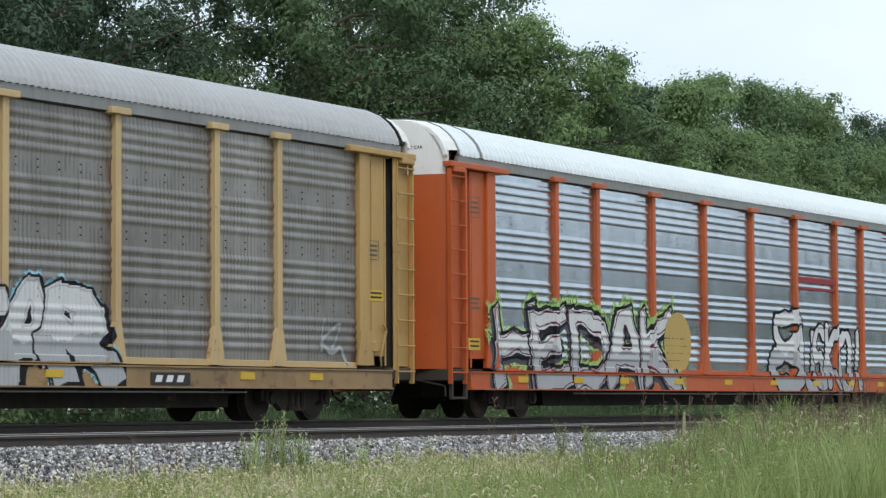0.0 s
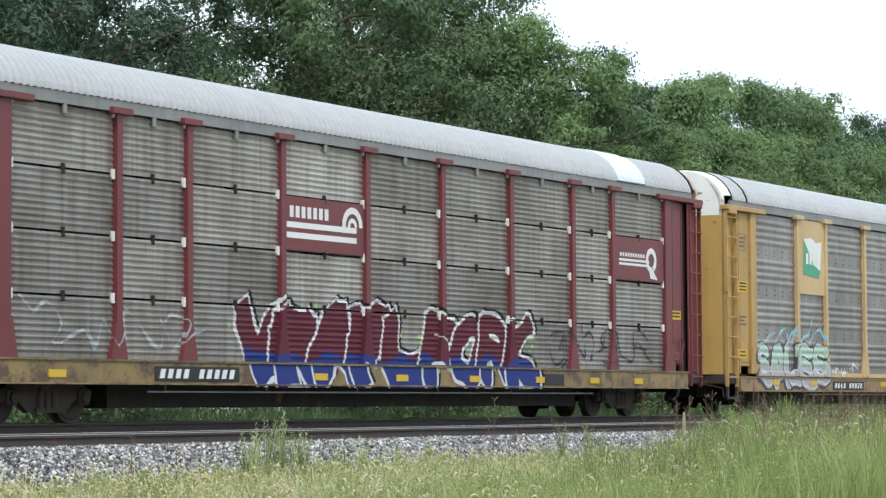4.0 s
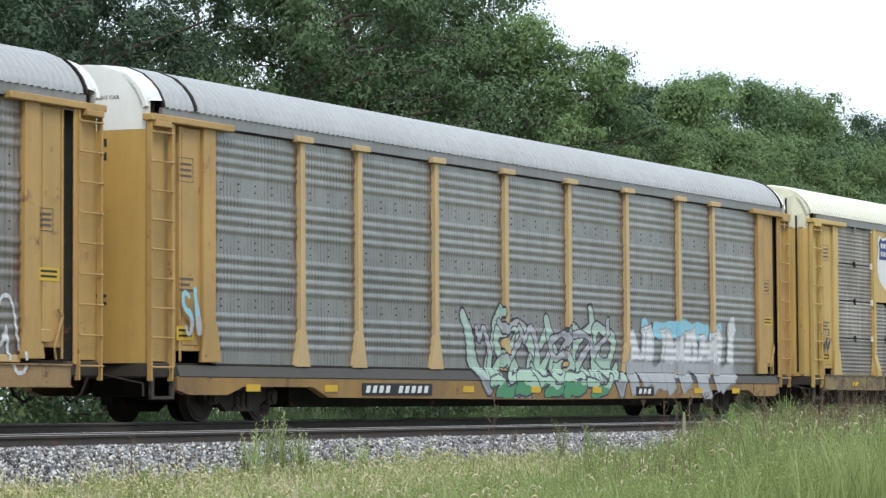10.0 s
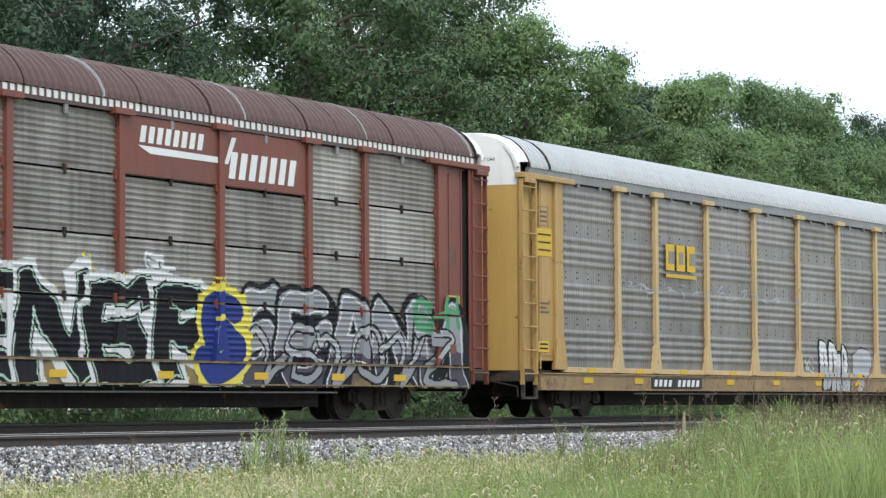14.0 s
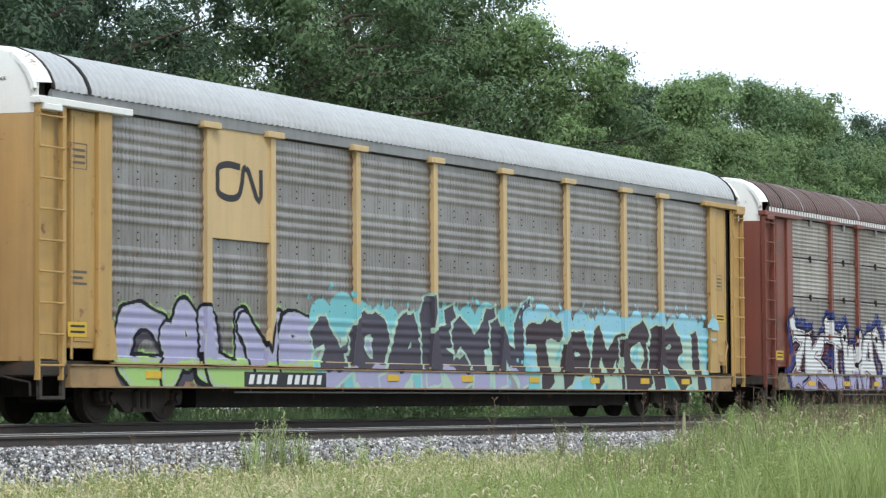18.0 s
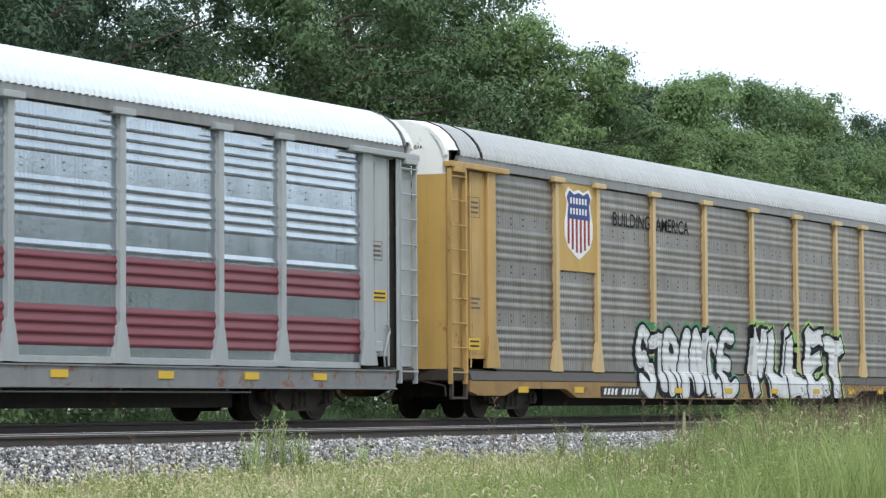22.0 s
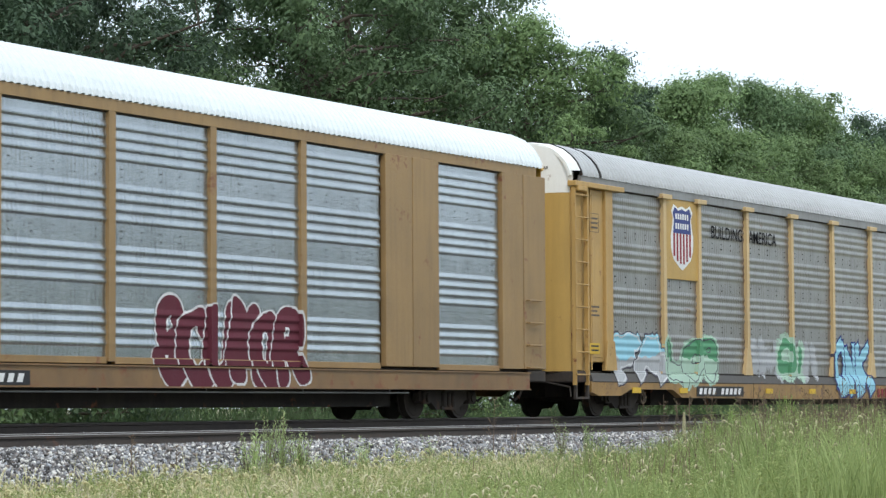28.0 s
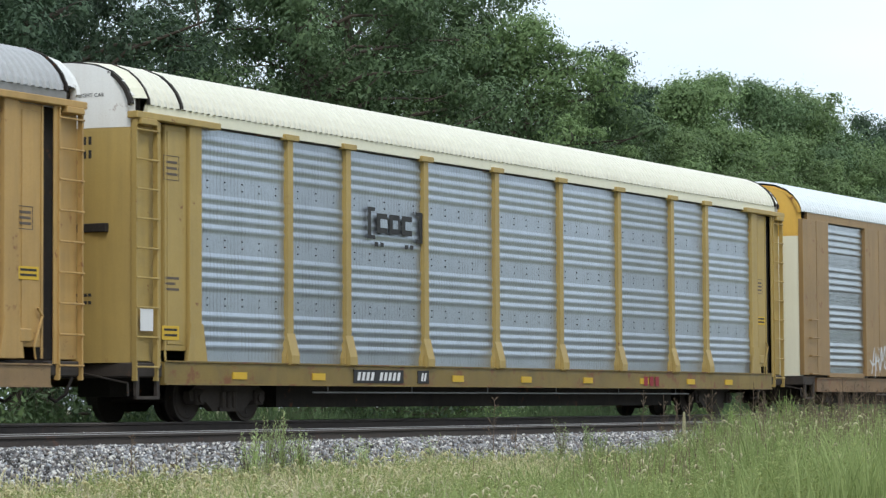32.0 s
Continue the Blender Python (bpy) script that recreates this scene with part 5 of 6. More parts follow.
mural(c, sp, 18.3, 26.0, 0.58, 2.30, "SEANM", "steel", "black", None, "slate", "white", 54, 0.25, 0.09, 0.2, 0.3, shadow=("black", 0.14, -0.08), cut_at=0.35)
mural(c, sp, 18.8, 25.8, 0.60, 1.70, "~S~O~Z", "pale", "black", None, "steel", None, 78, 0.055, 0.045, spiky=0.7)
mural(c, sp, 24.6, 26.0, 1.70, 2.35, "EHH", "green", None, "green", None, None, 81, 0.05, 0.0, 0.05)
mural(c, sp, 17.3, 18.5, 0.62, 2.2, "S", "blue", "yellow", "yellow", None, None, 55, 0.24, 0.10, 0.25)
mural(c, sp, 15.9, 16.7, 2.45, 2.85, "EL", "white", None, seed=79, w=0.03, ow=0.0)
# buff car with turquoise paint
c, sp = CARS[7], SPECS[7]
panel_plate(c, 4.70, 6.50, 3.03, 4.90, P_TAN)
ribbon(c, smooth_line([(5.58, 4.26), (5.20, 4.28), (4.92, 4.20), (4.90, 4.00), (4.92, 3.80), (5.20, 3.72), (5.50, 3.76), (5.62, 3.95), (5.68, 4.22), (5.76, 4.26)]), 0.115, S_BLACK)
ribbon(c, [(5.76, 4.26), (5.84, 4.20), (6.08, 3.78), (6.16, 3.72), (6.22, 3.80), (6.22, 4.26)], 0.115, S_BLACK)
mural(c, sp, 2.1, 8.1, 0.58, 2.00, "CAUVE", "lilac", "black", "lime", "lime", "pale", 56, 0.23, 0.07, 0.14, spiky=0.3, cut_at=0.30, shadow=("slate", 0.08, -0.12))
mural(c, sp, 7.9, 15.9, 0.56, 2.00, "~CAKYN", "slate", "mint", None, "lilac", None, 57, 0.22, 0.06, 0.2, 0.5, soft=False, cut_at=0.25, field=("aqua", "lilac", "steel", "mint"), tops="aqua", dots=("aqua", 50))
mural(c, sp, 16.0, 25.2, 0.56, 2.12, "TAMORI", "umber", "mint", None, None, None, 58, 0.21, 0.07, soft=False, field=("aqua", "sky", "mint"), tops="sky", dots=("aqua", 60), rise=0.30)
plate_with_bars(c, 5.61, 8.21, 0.58, 0.83)
# golden car with white letters
c, sp = CARS[8], SPECS[8]
panel_plate(c, 4.70, 6.50, 3.03, 4.88, P_GOLD)
shield(c, 5.0, 6.35, 3.28, 4.80, True)
words(c, "BUILDING", 7.38, 4.10, 0.43, S_MATT, SKIN - 0.028)
words(c, "AMERICA", 9.62, 4.10, 0.43, S_MATT, SKIN - 0.028)
mural(c, sp, 8.5, 13.9, 0.42, 2.10, "STRANCE", "white", "black", "green", None, "pale", 59, 0.175, 0.075, 0.24, shadow=("black", -0.10, -0.05), rise=0.28)
mural(c, sp, 14.9, 21.0, 0.42, 2.12, "MULET", "white", "black", "lime", None, "pale", 60, 0.21, 0.08, 0.24, soft=False, shadow=("black", -0.12, -0.06), rise=0.2)
plate_with_bars(c, 6.55, 8.55, 0.42, 0.64)
# pale grey car
c, sp = CARS[9], SPECS[9]
panel_plate(c, 6.66, 9.32, 3.96, 4.88, S_RED)
for pts in ([(6.85, 4.25), (7.1, 4.2), (7.45, 4.5), (7.35, 4.72), (7.0, 4.7)], [(7.05, 4.1), (7.35, 4.1), (7.4, 4.25), (7.15, 4.3)]):
    shape(c, pts, S_WHITE, "emblem")
bars(c, 7.6, 9.1, 4.36, 4.60, 8, S_WHITE, "emblem_bar", SKIN - 0.057)
bars(c, 7.95, 8.85, 4.16, 4.25, 10, S_WHITE, "emblem_bar", SKIN - 0.057)
for a, b in BAYS:
    w = round(b - a, 2)
    for z0, z1 in ((1.16, 1.84), (2.10, 2.64)):
        rows = [(z, d) for z, d in RIBS["C"] if z0 <= z <= z1]
        v, f = [], []
        for x in (0.01, w - 0.01):
            v += [(x, SKIN - d - 0.007, z) for z, d in rows]
        k = len(rows)
        f = [(j, k + j, k + j + 1, j + 1) for j in range(k - 1)]
        part("red_band", cached(("red_band", w, z0), lambda: mesh_of("red_band", v, f)), S_BAND, c, "", pose(a, 0, 0))
plate_with_bars(c, 6.58, 9.13, 0.60, 0.83)
# second golden car with shield
c, sp = CARS[10], SPECS[10]
panel_plate(c, 4.70, 6.50, 3.06, 4.88, P_GOLD)
shield(c, 5.0, 6.25, 3.27, 4.78, True)
words(c, "BUILDING", 7.33, 4.10, 0.42, S_MATT, SKIN - 0.028)
words(c, "AMERICA", 9.60, 4.10, 0.42, S_MATT, SKIN - 0.028)
mural(c, sp, 2.0, 4.6, 0.75, 1.95, "FA", "sky", "slate", None, "pale", "white", 61, 0.25, 0.035, soft=False)
mural(c, sp, 4.7, 7.6, 0.80, 1.85, "LOS", "green", None, "mint", "mint", "slate", 62, 0.20, 0.0, 0.12, 0.3, cut_at=0.5)
mural(c, sp, 9.3, 14.2, 1.0, 1.75, "IHIUI", "pale", None, "pale", None, None, 63, 0.10, 0.0, 0.22)
mural(c, sp, 11.4, 13.2, 1.0, 1.80, "OI", "green", None, "mint", None, None, 80, 0.12, 0.0, 0.3)
mural(c, sp, 15.2, 17.7, 0.46, 1.85, "ONK", "sky", "blue", None, "sky", None, 64, 0.14, 0.05, soft=False, shadow=("slate", -0.06, -0.05))
mural(c, sp, 20.9, 24.3, 1.00, 1.80, "BENS", "yellow", "white", None, "mint", None, 65, 0.07, 0.06, spiky=0.2)
plate_with_bars(c, 6.22, 8.94, 0.43, 0.66)
bars(c, 18.10, 18.97, 0.42, 0.64, 3, S_RED)
# faded brown car
c, sp = CARS[11], SPECS[11]
for k, pts in enumerate(([(7.0, 3.5), (7.6, 3.8), (7.45, 3.8), (6.95, 3.62)], [(7.15, 3.45), (8.1, 3.8), (7.9, 3.8), (7.0, 3.48)], [(8.1, 3.5), (8.55, 3.5), (8.55, 3.8), (8.1, 3.8)], [(8.65, 3.5), (9.1, 3.5), (9.1, 3.8), (8.65, 3.8)])):
    shape(c, pts, S_BLACK, "emblem")
bars(c, 6.92, 9.1, 3.22, 3.34, 16, S_BLACK, "lettering_bar", SKIN - 0.057)
mural(c, sp, 13.5, 17.8, 0.56, 2.05, "SCUMOR", "plum", "white", None, None, None, 66, 0.185, 0.035, rise=0.2)
mural(c, sp, 4.9, 6.1, 1.1, 1.75, "ARMS", "white", None, seed=67, w=0.022, ow=0.0, spiky=0.8, face=POST_FACE - 0.006)
plate_with_bars(c, 7.64, 10.13, 0.58, 0.80)
# mustard car
c, sp = CARS[12], SPECS[12]
for x0, x1 in ((7.30, 7.42), (9.20, 9.32)):
    shape(c, [(x0, 3.28), (x1, 3.28), (x1, 3.86), (x0, 3.86)], S_BLACK, "emblem_bracket")
for x0, x1 in ((7.42, 7.56), (9.06, 9.20)):
    for zz in (3.28, 3.79):
        shape(c, [(x0, zz), (x1, zz), (x1, zz + 0.07), (x0, zz + 0.07)], S_BLACK, "emblem_bracket")
for k in range(3):
    a = 7.62 + 0.46 * k
    shape(c, [(a, 3.40), (a + 0.38, 3.40), (a + 0.38, 3.76), (a, 3.76)], S_BLACK, "emblem_block")
    shape(c, [(a + 0.12, 3.50), (a + 0.38 - 0.08 * (k == 1), 3.50), (a + 0.38 - 0.08 * (k == 1), 3.66), (a + 0.12, 3.66)], G_BLUE, "emblem_hollow", SKIN - 0.062)
for a in (7.55, 7.75, 8.65, 8.85):
    shape(c, [(a, 3.15), (a + 0.12, 3.15), (a + 0.12, 3.23), (a, 3.23)], S_BLACK, "emblem_block")
plate_with_bars(c, 6.67, 8.45, 0.66, 0.90)
plate_with_bars(c, 8.99, 9.41, 0.66, 0.90, 2, ())
bars(c, 19.0, 19.9, 0.66, 0.86, 3, S_RED)
shape(c, [(0.1, 1.45), (0.45, 1.45), (0.45, 1.80), (0.1, 1.80)], S_WHITE, "sticker", POST_FACE - 0.045)

for i, (car, spec) in enumerate(zip(CARS, SPECS)):
    fixings(i, car, spec)
# ---- trees ----
L_MID = leafy("mid_green_leaves", (0.050, 0.090, 0.044), (0.160, 0.240, 0.108), through_light=0.26)
L_DARK = leafy("dark_green_leaves", (0.032, 0.060, 0.038), (0.105, 0.165, 0.092), through_light=0.22)
# light green, raised and bluer: the far trees' haze is put into the colour
L_LIGHT = leafy("light_green_leaves", (0.090, 0.150, 0.062), (0.240, 0.340, 0.140), through_light=0.32)
L_GRASS = leafy("grass_blades", (0.150, 0.225, 0.060), (0.59, 0.690, 0.300), 0.6, 0.45, 1.5)
L_DRY = leafy("dry_grass", (0.44, 0.38, 0.25), (0.80, 0.74, 0.56), 0.7, 0.3, 1.0)
L_HEAD = leafy("seed_heads", (0.40, 0.37, 0.22), (0.72, 0.67, 0.46), 0.8, 0.25, 1.0)
L_PALE = leafy("pale_foxtail", (0.48, 0.44, 0.23), (0.84, 0.79, 0.51), 0.7, 0.4, 0.6)
L_STALK = leafy("brown_weed_stalks", (0.09, 0.065, 0.045), (0.26, 0.19, 0.14), 0.8, 0.1, 1.0)


def raw_mesh(name, v, loops, sizes):
    me = bpy.data.meshes.new(name)
    me.vertices.add(len(v))
    me.vertices.foreach_set("co", np.ascontiguousarray(v, dtype=np.float32).ravel())
    me.loops.add(len(loops))
    me.loops.foreach_set("vertex_index", np.ascontiguousarray(loops, dtype=np.int32))
    me.polygons.add(len(sizes))
    me.polygons.foreach_set("loop_start", np.concatenate([[0], np.cumsum(sizes)[:-1]]).astype(np.int32))
    me.update()
    me.validate()
    return me


def leaf_cloud(name, centres, radii, tufts, tuft_radii, per, size, rng, droop=0.3):
    """Folded leaves strewn through the outer shells of many clumps."""
    few = max(8, per // 3)
    c = np.concatenate([np.repeat(np.asarray(centres), per, axis=0), np.repeat(np.asarray(tufts).reshape(-1, 3), few, axis=0)])
    r = np.concatenate([np.repeat(np.asarray(radii), per), np.repeat(np.asarray(tuft_radii), few)])
    k = len(c)
    d = rng.normal(size=(k, 3))
    d /= np.linalg.norm(d, axis=1)[:, None]
    rad = r * rng.uniform(0.25, 1.0, k) ** 0.5 * (1 + 0.25 * rng.normal(size=k).clip(-1, 1.6))
    p = c + d * rad[:, None] * np.array([1.0, 1.0, 0.68])
    n = d * 1.2 + rng.normal(size=(k, 3)) * 0.38 + np.array([0, 0, 0.6])
    n /= np.linalg.norm(n, axis=1)[:, None]
    a = np.cross(n, rng.normal(size=(k, 3)))
    a /= np.linalg.norm(a, axis=1)[:, None]
    a[:, 2] -= droop
    b = np.cross(n, a)
    s = (size * rng.uniform(0.6, 1.35, k))[:, None]
    v = np.stack([p - a * s, p + a * s * 0.7 + b * s * 0.48 + n * s * 0.15, p + a * s * 0.8 - b * s * 0.48 - n * s * 0.1], 1).reshape(-1, 3)
    return raw_mesh(name, v, np.arange(3 * k), np.full(k, 3))


def tree_kind(seed, height, spread, leaves, size, low=0.22, open_=0.0):
    """Trunk with limbs, and the crown's leaves, for a tree of that height and half-width."""
    rng = np.random.default_rng(seed)
    bm = bmesh.new()
    top = Vector((rng.normal() * 0.3, rng.normal() * 0.3, height * 0.9))
    r0 = 0.016 * height + 0.06
    last = Vector((0, 0, -0.4))
    pts = []
    for i in range(1, 8):
        q = i / 7
        p = Vector((top.x * q + rng.normal() * 0.12, top.y * q + rng.normal() * 0.12, -0.4 + (top.z + 0.4) * q))
        rod(bm, last, p, r0 * (1 - 0.85 * (i - 1) / 7), r0 * (1 - 0.85 * q), 8)
        pts.append((p, r0 * (1 - 0.85 * q)))
        last = p
    centres, radii, sprigs, twig = [], [], [], random.Random(seed)
    limbs = int(15 + height * 0.9)
    for i in range(limbs):
        q = low + (0.98 - low) * (i + rng.random()) / limbs
        a = rng.random() * 6.283 + i * 2.4
        prof = math.sin(math.pi * min(1.0, 0.22 + 0.80 * (q - low) / (1 - low))) ** 0.7
        reach = spread * prof * rng.uniform(0.7, 1.12) + 0.3
        base = Vector((top.x * q, top.y * q, top.z * q))
        tip = base + Vector((math.cos(a) * reach, math.sin(a) * reach, reach * rng.uniform(0.15, 0.55)))
        mid = (base + tip) / 2 + Vector((0, 0, reach * 0.12))
        rr = max(0.03, r0 * 0.42 * (1 - 0.6 * q))
        rod(bm, base, mid, rr, rr * 0.65, 6)
        rod(bm, mid, tip, rr * 0.65, rr * 0.2, 6)
        for k in range(4):
            f = (0.4, 0.65, 0.88, 1.05)[k]
            if rng.random() < open_:
                continue
            c = base.lerp(tip, f) + Vector(rng.normal(size=3) * 0.35 * (0.4 + reach * 0.18))
            tw = base.lerp(tip, max(0.2, f - 0.15))
            rod(bm, tw, c, rr * 0.3, rr * 0.1, 4)
            centres.append(tuple(c))
            radii.append(rng.uniform(0.6, 1.15) * (0.55 + spread * 0.13))
        if q > 0.45:
            # small sprigs that stand out of the crown
            for k in range(3):
                c = tip + Vector((twig.gauss(0, 0.55), twig.gauss(0, 0.55), twig.uniform(0.15, 0.75))) * (0.5 + spread * 0.1)
                rod(bm, tip, c, rr * 0.2, rr * 0.06, 4)
                sprigs.append((tuple(c), twig.uniform(0.22, 0.40) * (0.5 + spread * 0.1)))
    for k in range(4):
        centres.append((top.x + rng.normal() * 0.5, top.y + rng.normal() * 0.5, height * rng.uniform(0.88, 0.98)))
        radii.append(rng.uniform(0.5, 0.9))
    wood = bpy.data.meshes.new("trunk")
    bm.to_mesh(wood)
    bm.free()
    wood.materials.append(M_BARK)
    per = max(20, leaves // (len(centres) + len(sprigs) // 3))
    return wood, leaf_cloud("crown", centres, radii, [c for c, _ in sprigs], [q for _, q in sprigs], per, size, rng)


KINDS = [
    tree_kind(11, 17.0, 5.0, 58000, 0.075),
    tree_kind(12, 15.0, 4.4, 52000, 0.072, open_=0.05),
    tree_kind(13, 14.0, 4.0, 54000, 0.066),
    tree_kind(14, 15.0, 2.9, 27000, 0.08, open_=0.10),
    tree_kind(15, 13.0, 4.6, 62000, 0.068, low=0.12),
    tree_kind(16, 3.6, 2.2, 9000, 0.06, low=0.05),
    tree_kind(17, 14.5, 5.5, 3600, 0.32, low=0.08),
]


def tree(kind, x, y, turn, size, leaf, label, name="tree", cat="tree"):
    wood, crown = KINDS[kind]
    t = tagged(new(name), label, cat, "trees behind the railway" if name == "tree" else "bushes behind the railway")
    t.matrix_basis = pose(x, y, ground_z(x, y), 0, 0, turn) @ Matrix.Scale(size, 4)
    part("trunk", wood, M_BARK, t)
    part("crown", crown, leaf, t)
    return t


TREE_ROWS = [
    # kind, x, y, size, leaf
    (0, 50, 42, 1.00, L_DARK), (1, 56.5, 43, 1.10, L_DARK), (3, 62, 47, 1.15, L_DARK), (0, 64, 51, 1.12, L_DARK),
    (1, 68.5, 42.5, 1.10, L_MID), (0, 74, 44, 1.08, L_MID), (2, 79.5, 40.5, 1.04, L_LIGHT), (0, 82, 46, 1.02, L_MID), (1, 81.5, 43, 1.04, L_MID),
    (3, 95, 45.6, 1.00, L_DARK), (4, 89.5, 44, 1.0, L_MID), (4, 99.9, 45, 1.12, L_LIGHT), (4, 104.5, 45.5, 1.20, L_LIGHT), (2, 108.4, 45, 1.09, L_MID), (4, 112.6, 45, 1.22, L_LIGHT),
    (2, 117, 45, 1.07, L_MID), (2, 120.8, 45, 1.05, L_DARK), (2, 125.3, 45, 1.10, L_DARK), (4, 92.5, 41, 0.92, L_LIGHT), (4, 97.5, 41, 0.95, L_LIGHT), (4, 102.5, 41, 0.95, L_LIGHT), (4, 107, 41.5, 0.95, L_MID),
    (4, 112, 41, 0.97, L_LIGHT), (4, 118, 41.5, 0.95, L_MID), (4, 124, 41, 0.95, L_DARK), (4, 131, 42, 1.0, L_DARK), (2, 138, 44, 1.05, L_DARK),
    (0, 43, 44, 1.0, L_MID), (6, 36, 43, 1.0, L_DARK), (6, 28, 44, 1.0, L_MID), (6, 18, 43, 1.0, L_MID), (6, 157, 43, 1.0, L_MID), (6, 166, 45, 1.0, L_MID), (0, 54, 53, 1.05, L_DARK), (1, 78, 54, 1.0, L_DARK), (0, 91, 55, 0.92, L_DARK),
    (2, 114, 55, 1.0, L_MID), (2, 130, 54, 1.0, L_DARK), (6, 178, 44, 1.0, L_MID), (1, 46, 51, 1.05, L_DARK), (0, 70, 54, 0.95, L_DARK),
]
for i, (k, x, y, sz, lf) in enumerate(TREE_ROWS):
    tone = {L_MID: "mid-green", L_DARK: "dark green", L_LIGHT: "hazy light green"}[lf]
    tree(k, x, y, (i * 77) % 360, sz, lf, tone + " broadleaf tree in full summer leaf behind the track")
# unseen trees added behind the camera, to darken what the side sheets reflect

for i in range(30):
    tree(6, -60 + i * 10.5, -26 - (i * 29 % 7), i * 51, 0.85 + 0.08 * (i % 3), (L_MID, L_DARK)[i % 2], "unseen broadleaf tree added behind the camera to darken reflections")
rb = random.Random(4)
for i in range(34):
    x = 20 + i * 4.1 + rb.uniform(-1, 1)
    tree(5, x, 36.0 + rb.uniform(-0.8, 1.6), rb.uniform(0, 360), rb.uniform(0.8, 1.35), (L_MID, L_DARK, L_LIGHT)[i % 3], "leafy green bush below the trees", "bush", "bush")


# ---- grass and weeds ----
def blades(name, n, xr, yr, tall, leaf, label, seed, width=0.006, lean=0.35, keep=None):
    """Bent grass blades, each a tapering strip of three lengths."""
    rng = np.random.default_rng(seed)
    x = rng.uniform(xr[0], xr[1], n)
    y = rng.uniform(yr[0], yr[1], n)
    clump = np.array([noise.noise((a * 0.9, b * 0.9, seed)) for a, b in zip(x, y)])
    ok = rng.random(n) < np.clip(0.62 + 0.9 * clump, 0.08, 1)
    if keep is not None:
        ok &= keep(x, y, rng)
    x, y, clump = x[ok], y[ok], clump[ok]
    n = len(x)
    h = tall(x, y) * rng.uniform(0.4, 1.1, n) * (1 + 0.5 * clump)
    z0 = np.array([ground_z(a, b) for a, b in zip(x, y)]) - 0.03
    az = rng.uniform(0, 6.283, n)
    ln = lean * rng.uniform(0.1, 1.0, n) * h
    w = width * rng.uniform(0.7, 1.5, n)
    face = rng.uniform(0, 6.283, n)
    side = np.stack([np.cos(face), np.sin(face), np.zeros(n)], 1) * w[:, None]
    rows = []
    for q, ww in ((0, 1.0), (0.4, 0.9), (0.75, 0.6), (1.0, 0.0)):
        p = np.stack([x + np.cos(az) * ln * q ** 2, y + np.sin(az) * ln * q ** 2, z0 + h * (q - 0.12 * q ** 3)], 1)
        rows += [p - side * ww, p + side * ww] if ww else [p]
    v = np.stack(rows, 1).reshape(-1, 3)
    o = 7 * np.arange(n)[:, None]
    loops = np.concatenate([o + [0, 1, 3, 2], o + [2, 3, 5, 4], o + [4, 5, 6]], 1).ravel()
    me = raw_mesh(name, v, loops, np.tile([4, 4, 3], n))
    me.materials.append(leaf)
    return tagged(new(name, me), label, "grass", kind="stuff")


def seed_heads(name, n, xr, yr, tall, leaf, label, seed):
    """Nodding seed heads on thin stems."""
    rng = np.random.default_rng(seed)
    vs, loops, sizes = [], [], []
    at = 0
    for _ in range(n):
        x, y = rng.uniform(*xr), rng.uniform(*yr)
        h = float(tall(np.array([x]), np.array([y]))[0]) * rng.uniform(0.35, 0.92)
        z = ground_z(x, y)
        a = rng.uniform(0, 6.283)
        dx, dy = math.cos(a), math.sin(a)
        bend = rng.uniform(0.03, 0.13)
        line = [(0, 0, 0.0012), (0.15 * bend, h * 0.6, 0.0012), (0.5 * bend, h * 0.96, 0.0012), (0.62 * bend, h + 0.012, 0.010), (0.82 * bend, h + 0.038, 0.015), (1.05 * bend, h + 0.045, 0.015), (1.3 * bend, h + 0.03, 0.013), (1.5 * bend, h - 0.005, 0.003)]
        for i, (o, zz, r) in enumerate(line):
            for k in range(3):
                t = 2.094 * k
                vs.append((x + dx * o - dy * r * math.cos(t), y + dy * o + dx * r * math.cos(t), z + zz + r * math.sin(t)))
        for i in range(len(line) - 1):
            for k in range(3):
                p, q = at + 3 * i + k, at + 3 * i + (k + 1) % 3
                loops += [p, q, q + 3, p + 3]
                sizes.append(4)
        at += 3 * len(line)
    me = raw_mesh(name, np.array(vs), np.array(loops), np.array(sizes))
    me.materials.append(leaf)
    return tagged(new(name, me), label, "grass", kind="stuff")


def bank(x, y):
    return np.interp(x * 18.0 / np.maximum(y, 6.0) * 0.85 + x * 0.15, [20, 25, 30, 36, 39.3, 41.5, 44, 60], [0.30, 0.34, 0.44, 0.46, 0.52, 0.92, 1.08, 1.12])


def meadow(x, y, rng):
    return (x / y > 0.9) & (x / y < 3.4)


blades("foreground_grass", 60000, (10, 62), (10.5, 19.6), bank, L_GRASS, "tall uncut green grass beside the railway", 21, 0.008, 0.6, keep=lambda x, y, rng: meadow(x, y, rng) & (rng.random(len(x)) < np.interp(x / y, [1.3, 1.7, 1.95], [0.4, 0.6, 1.0])))
blades("dry_grass", 40000, (10, 62), (10.5, 19.6), bank, L_DRY, "dry straw-coloured grass among the green", 22, 0.006, 0.6, keep=lambda x, y, rng: meadow(x, y, rng) & (rng.random(len(x)) < np.interp(x / y, [1.2, 1.6, 1.9, 2.2], [1.0, 0.7, 0.15, 0.0])))
blades("verge_grass", 26000, (10, 66), (19.0, 20.1), lambda x, y: bank(x, y) * 0.55, L_GRASS, "thin green grass growing out of the ballast edge", 23, 0.0045)
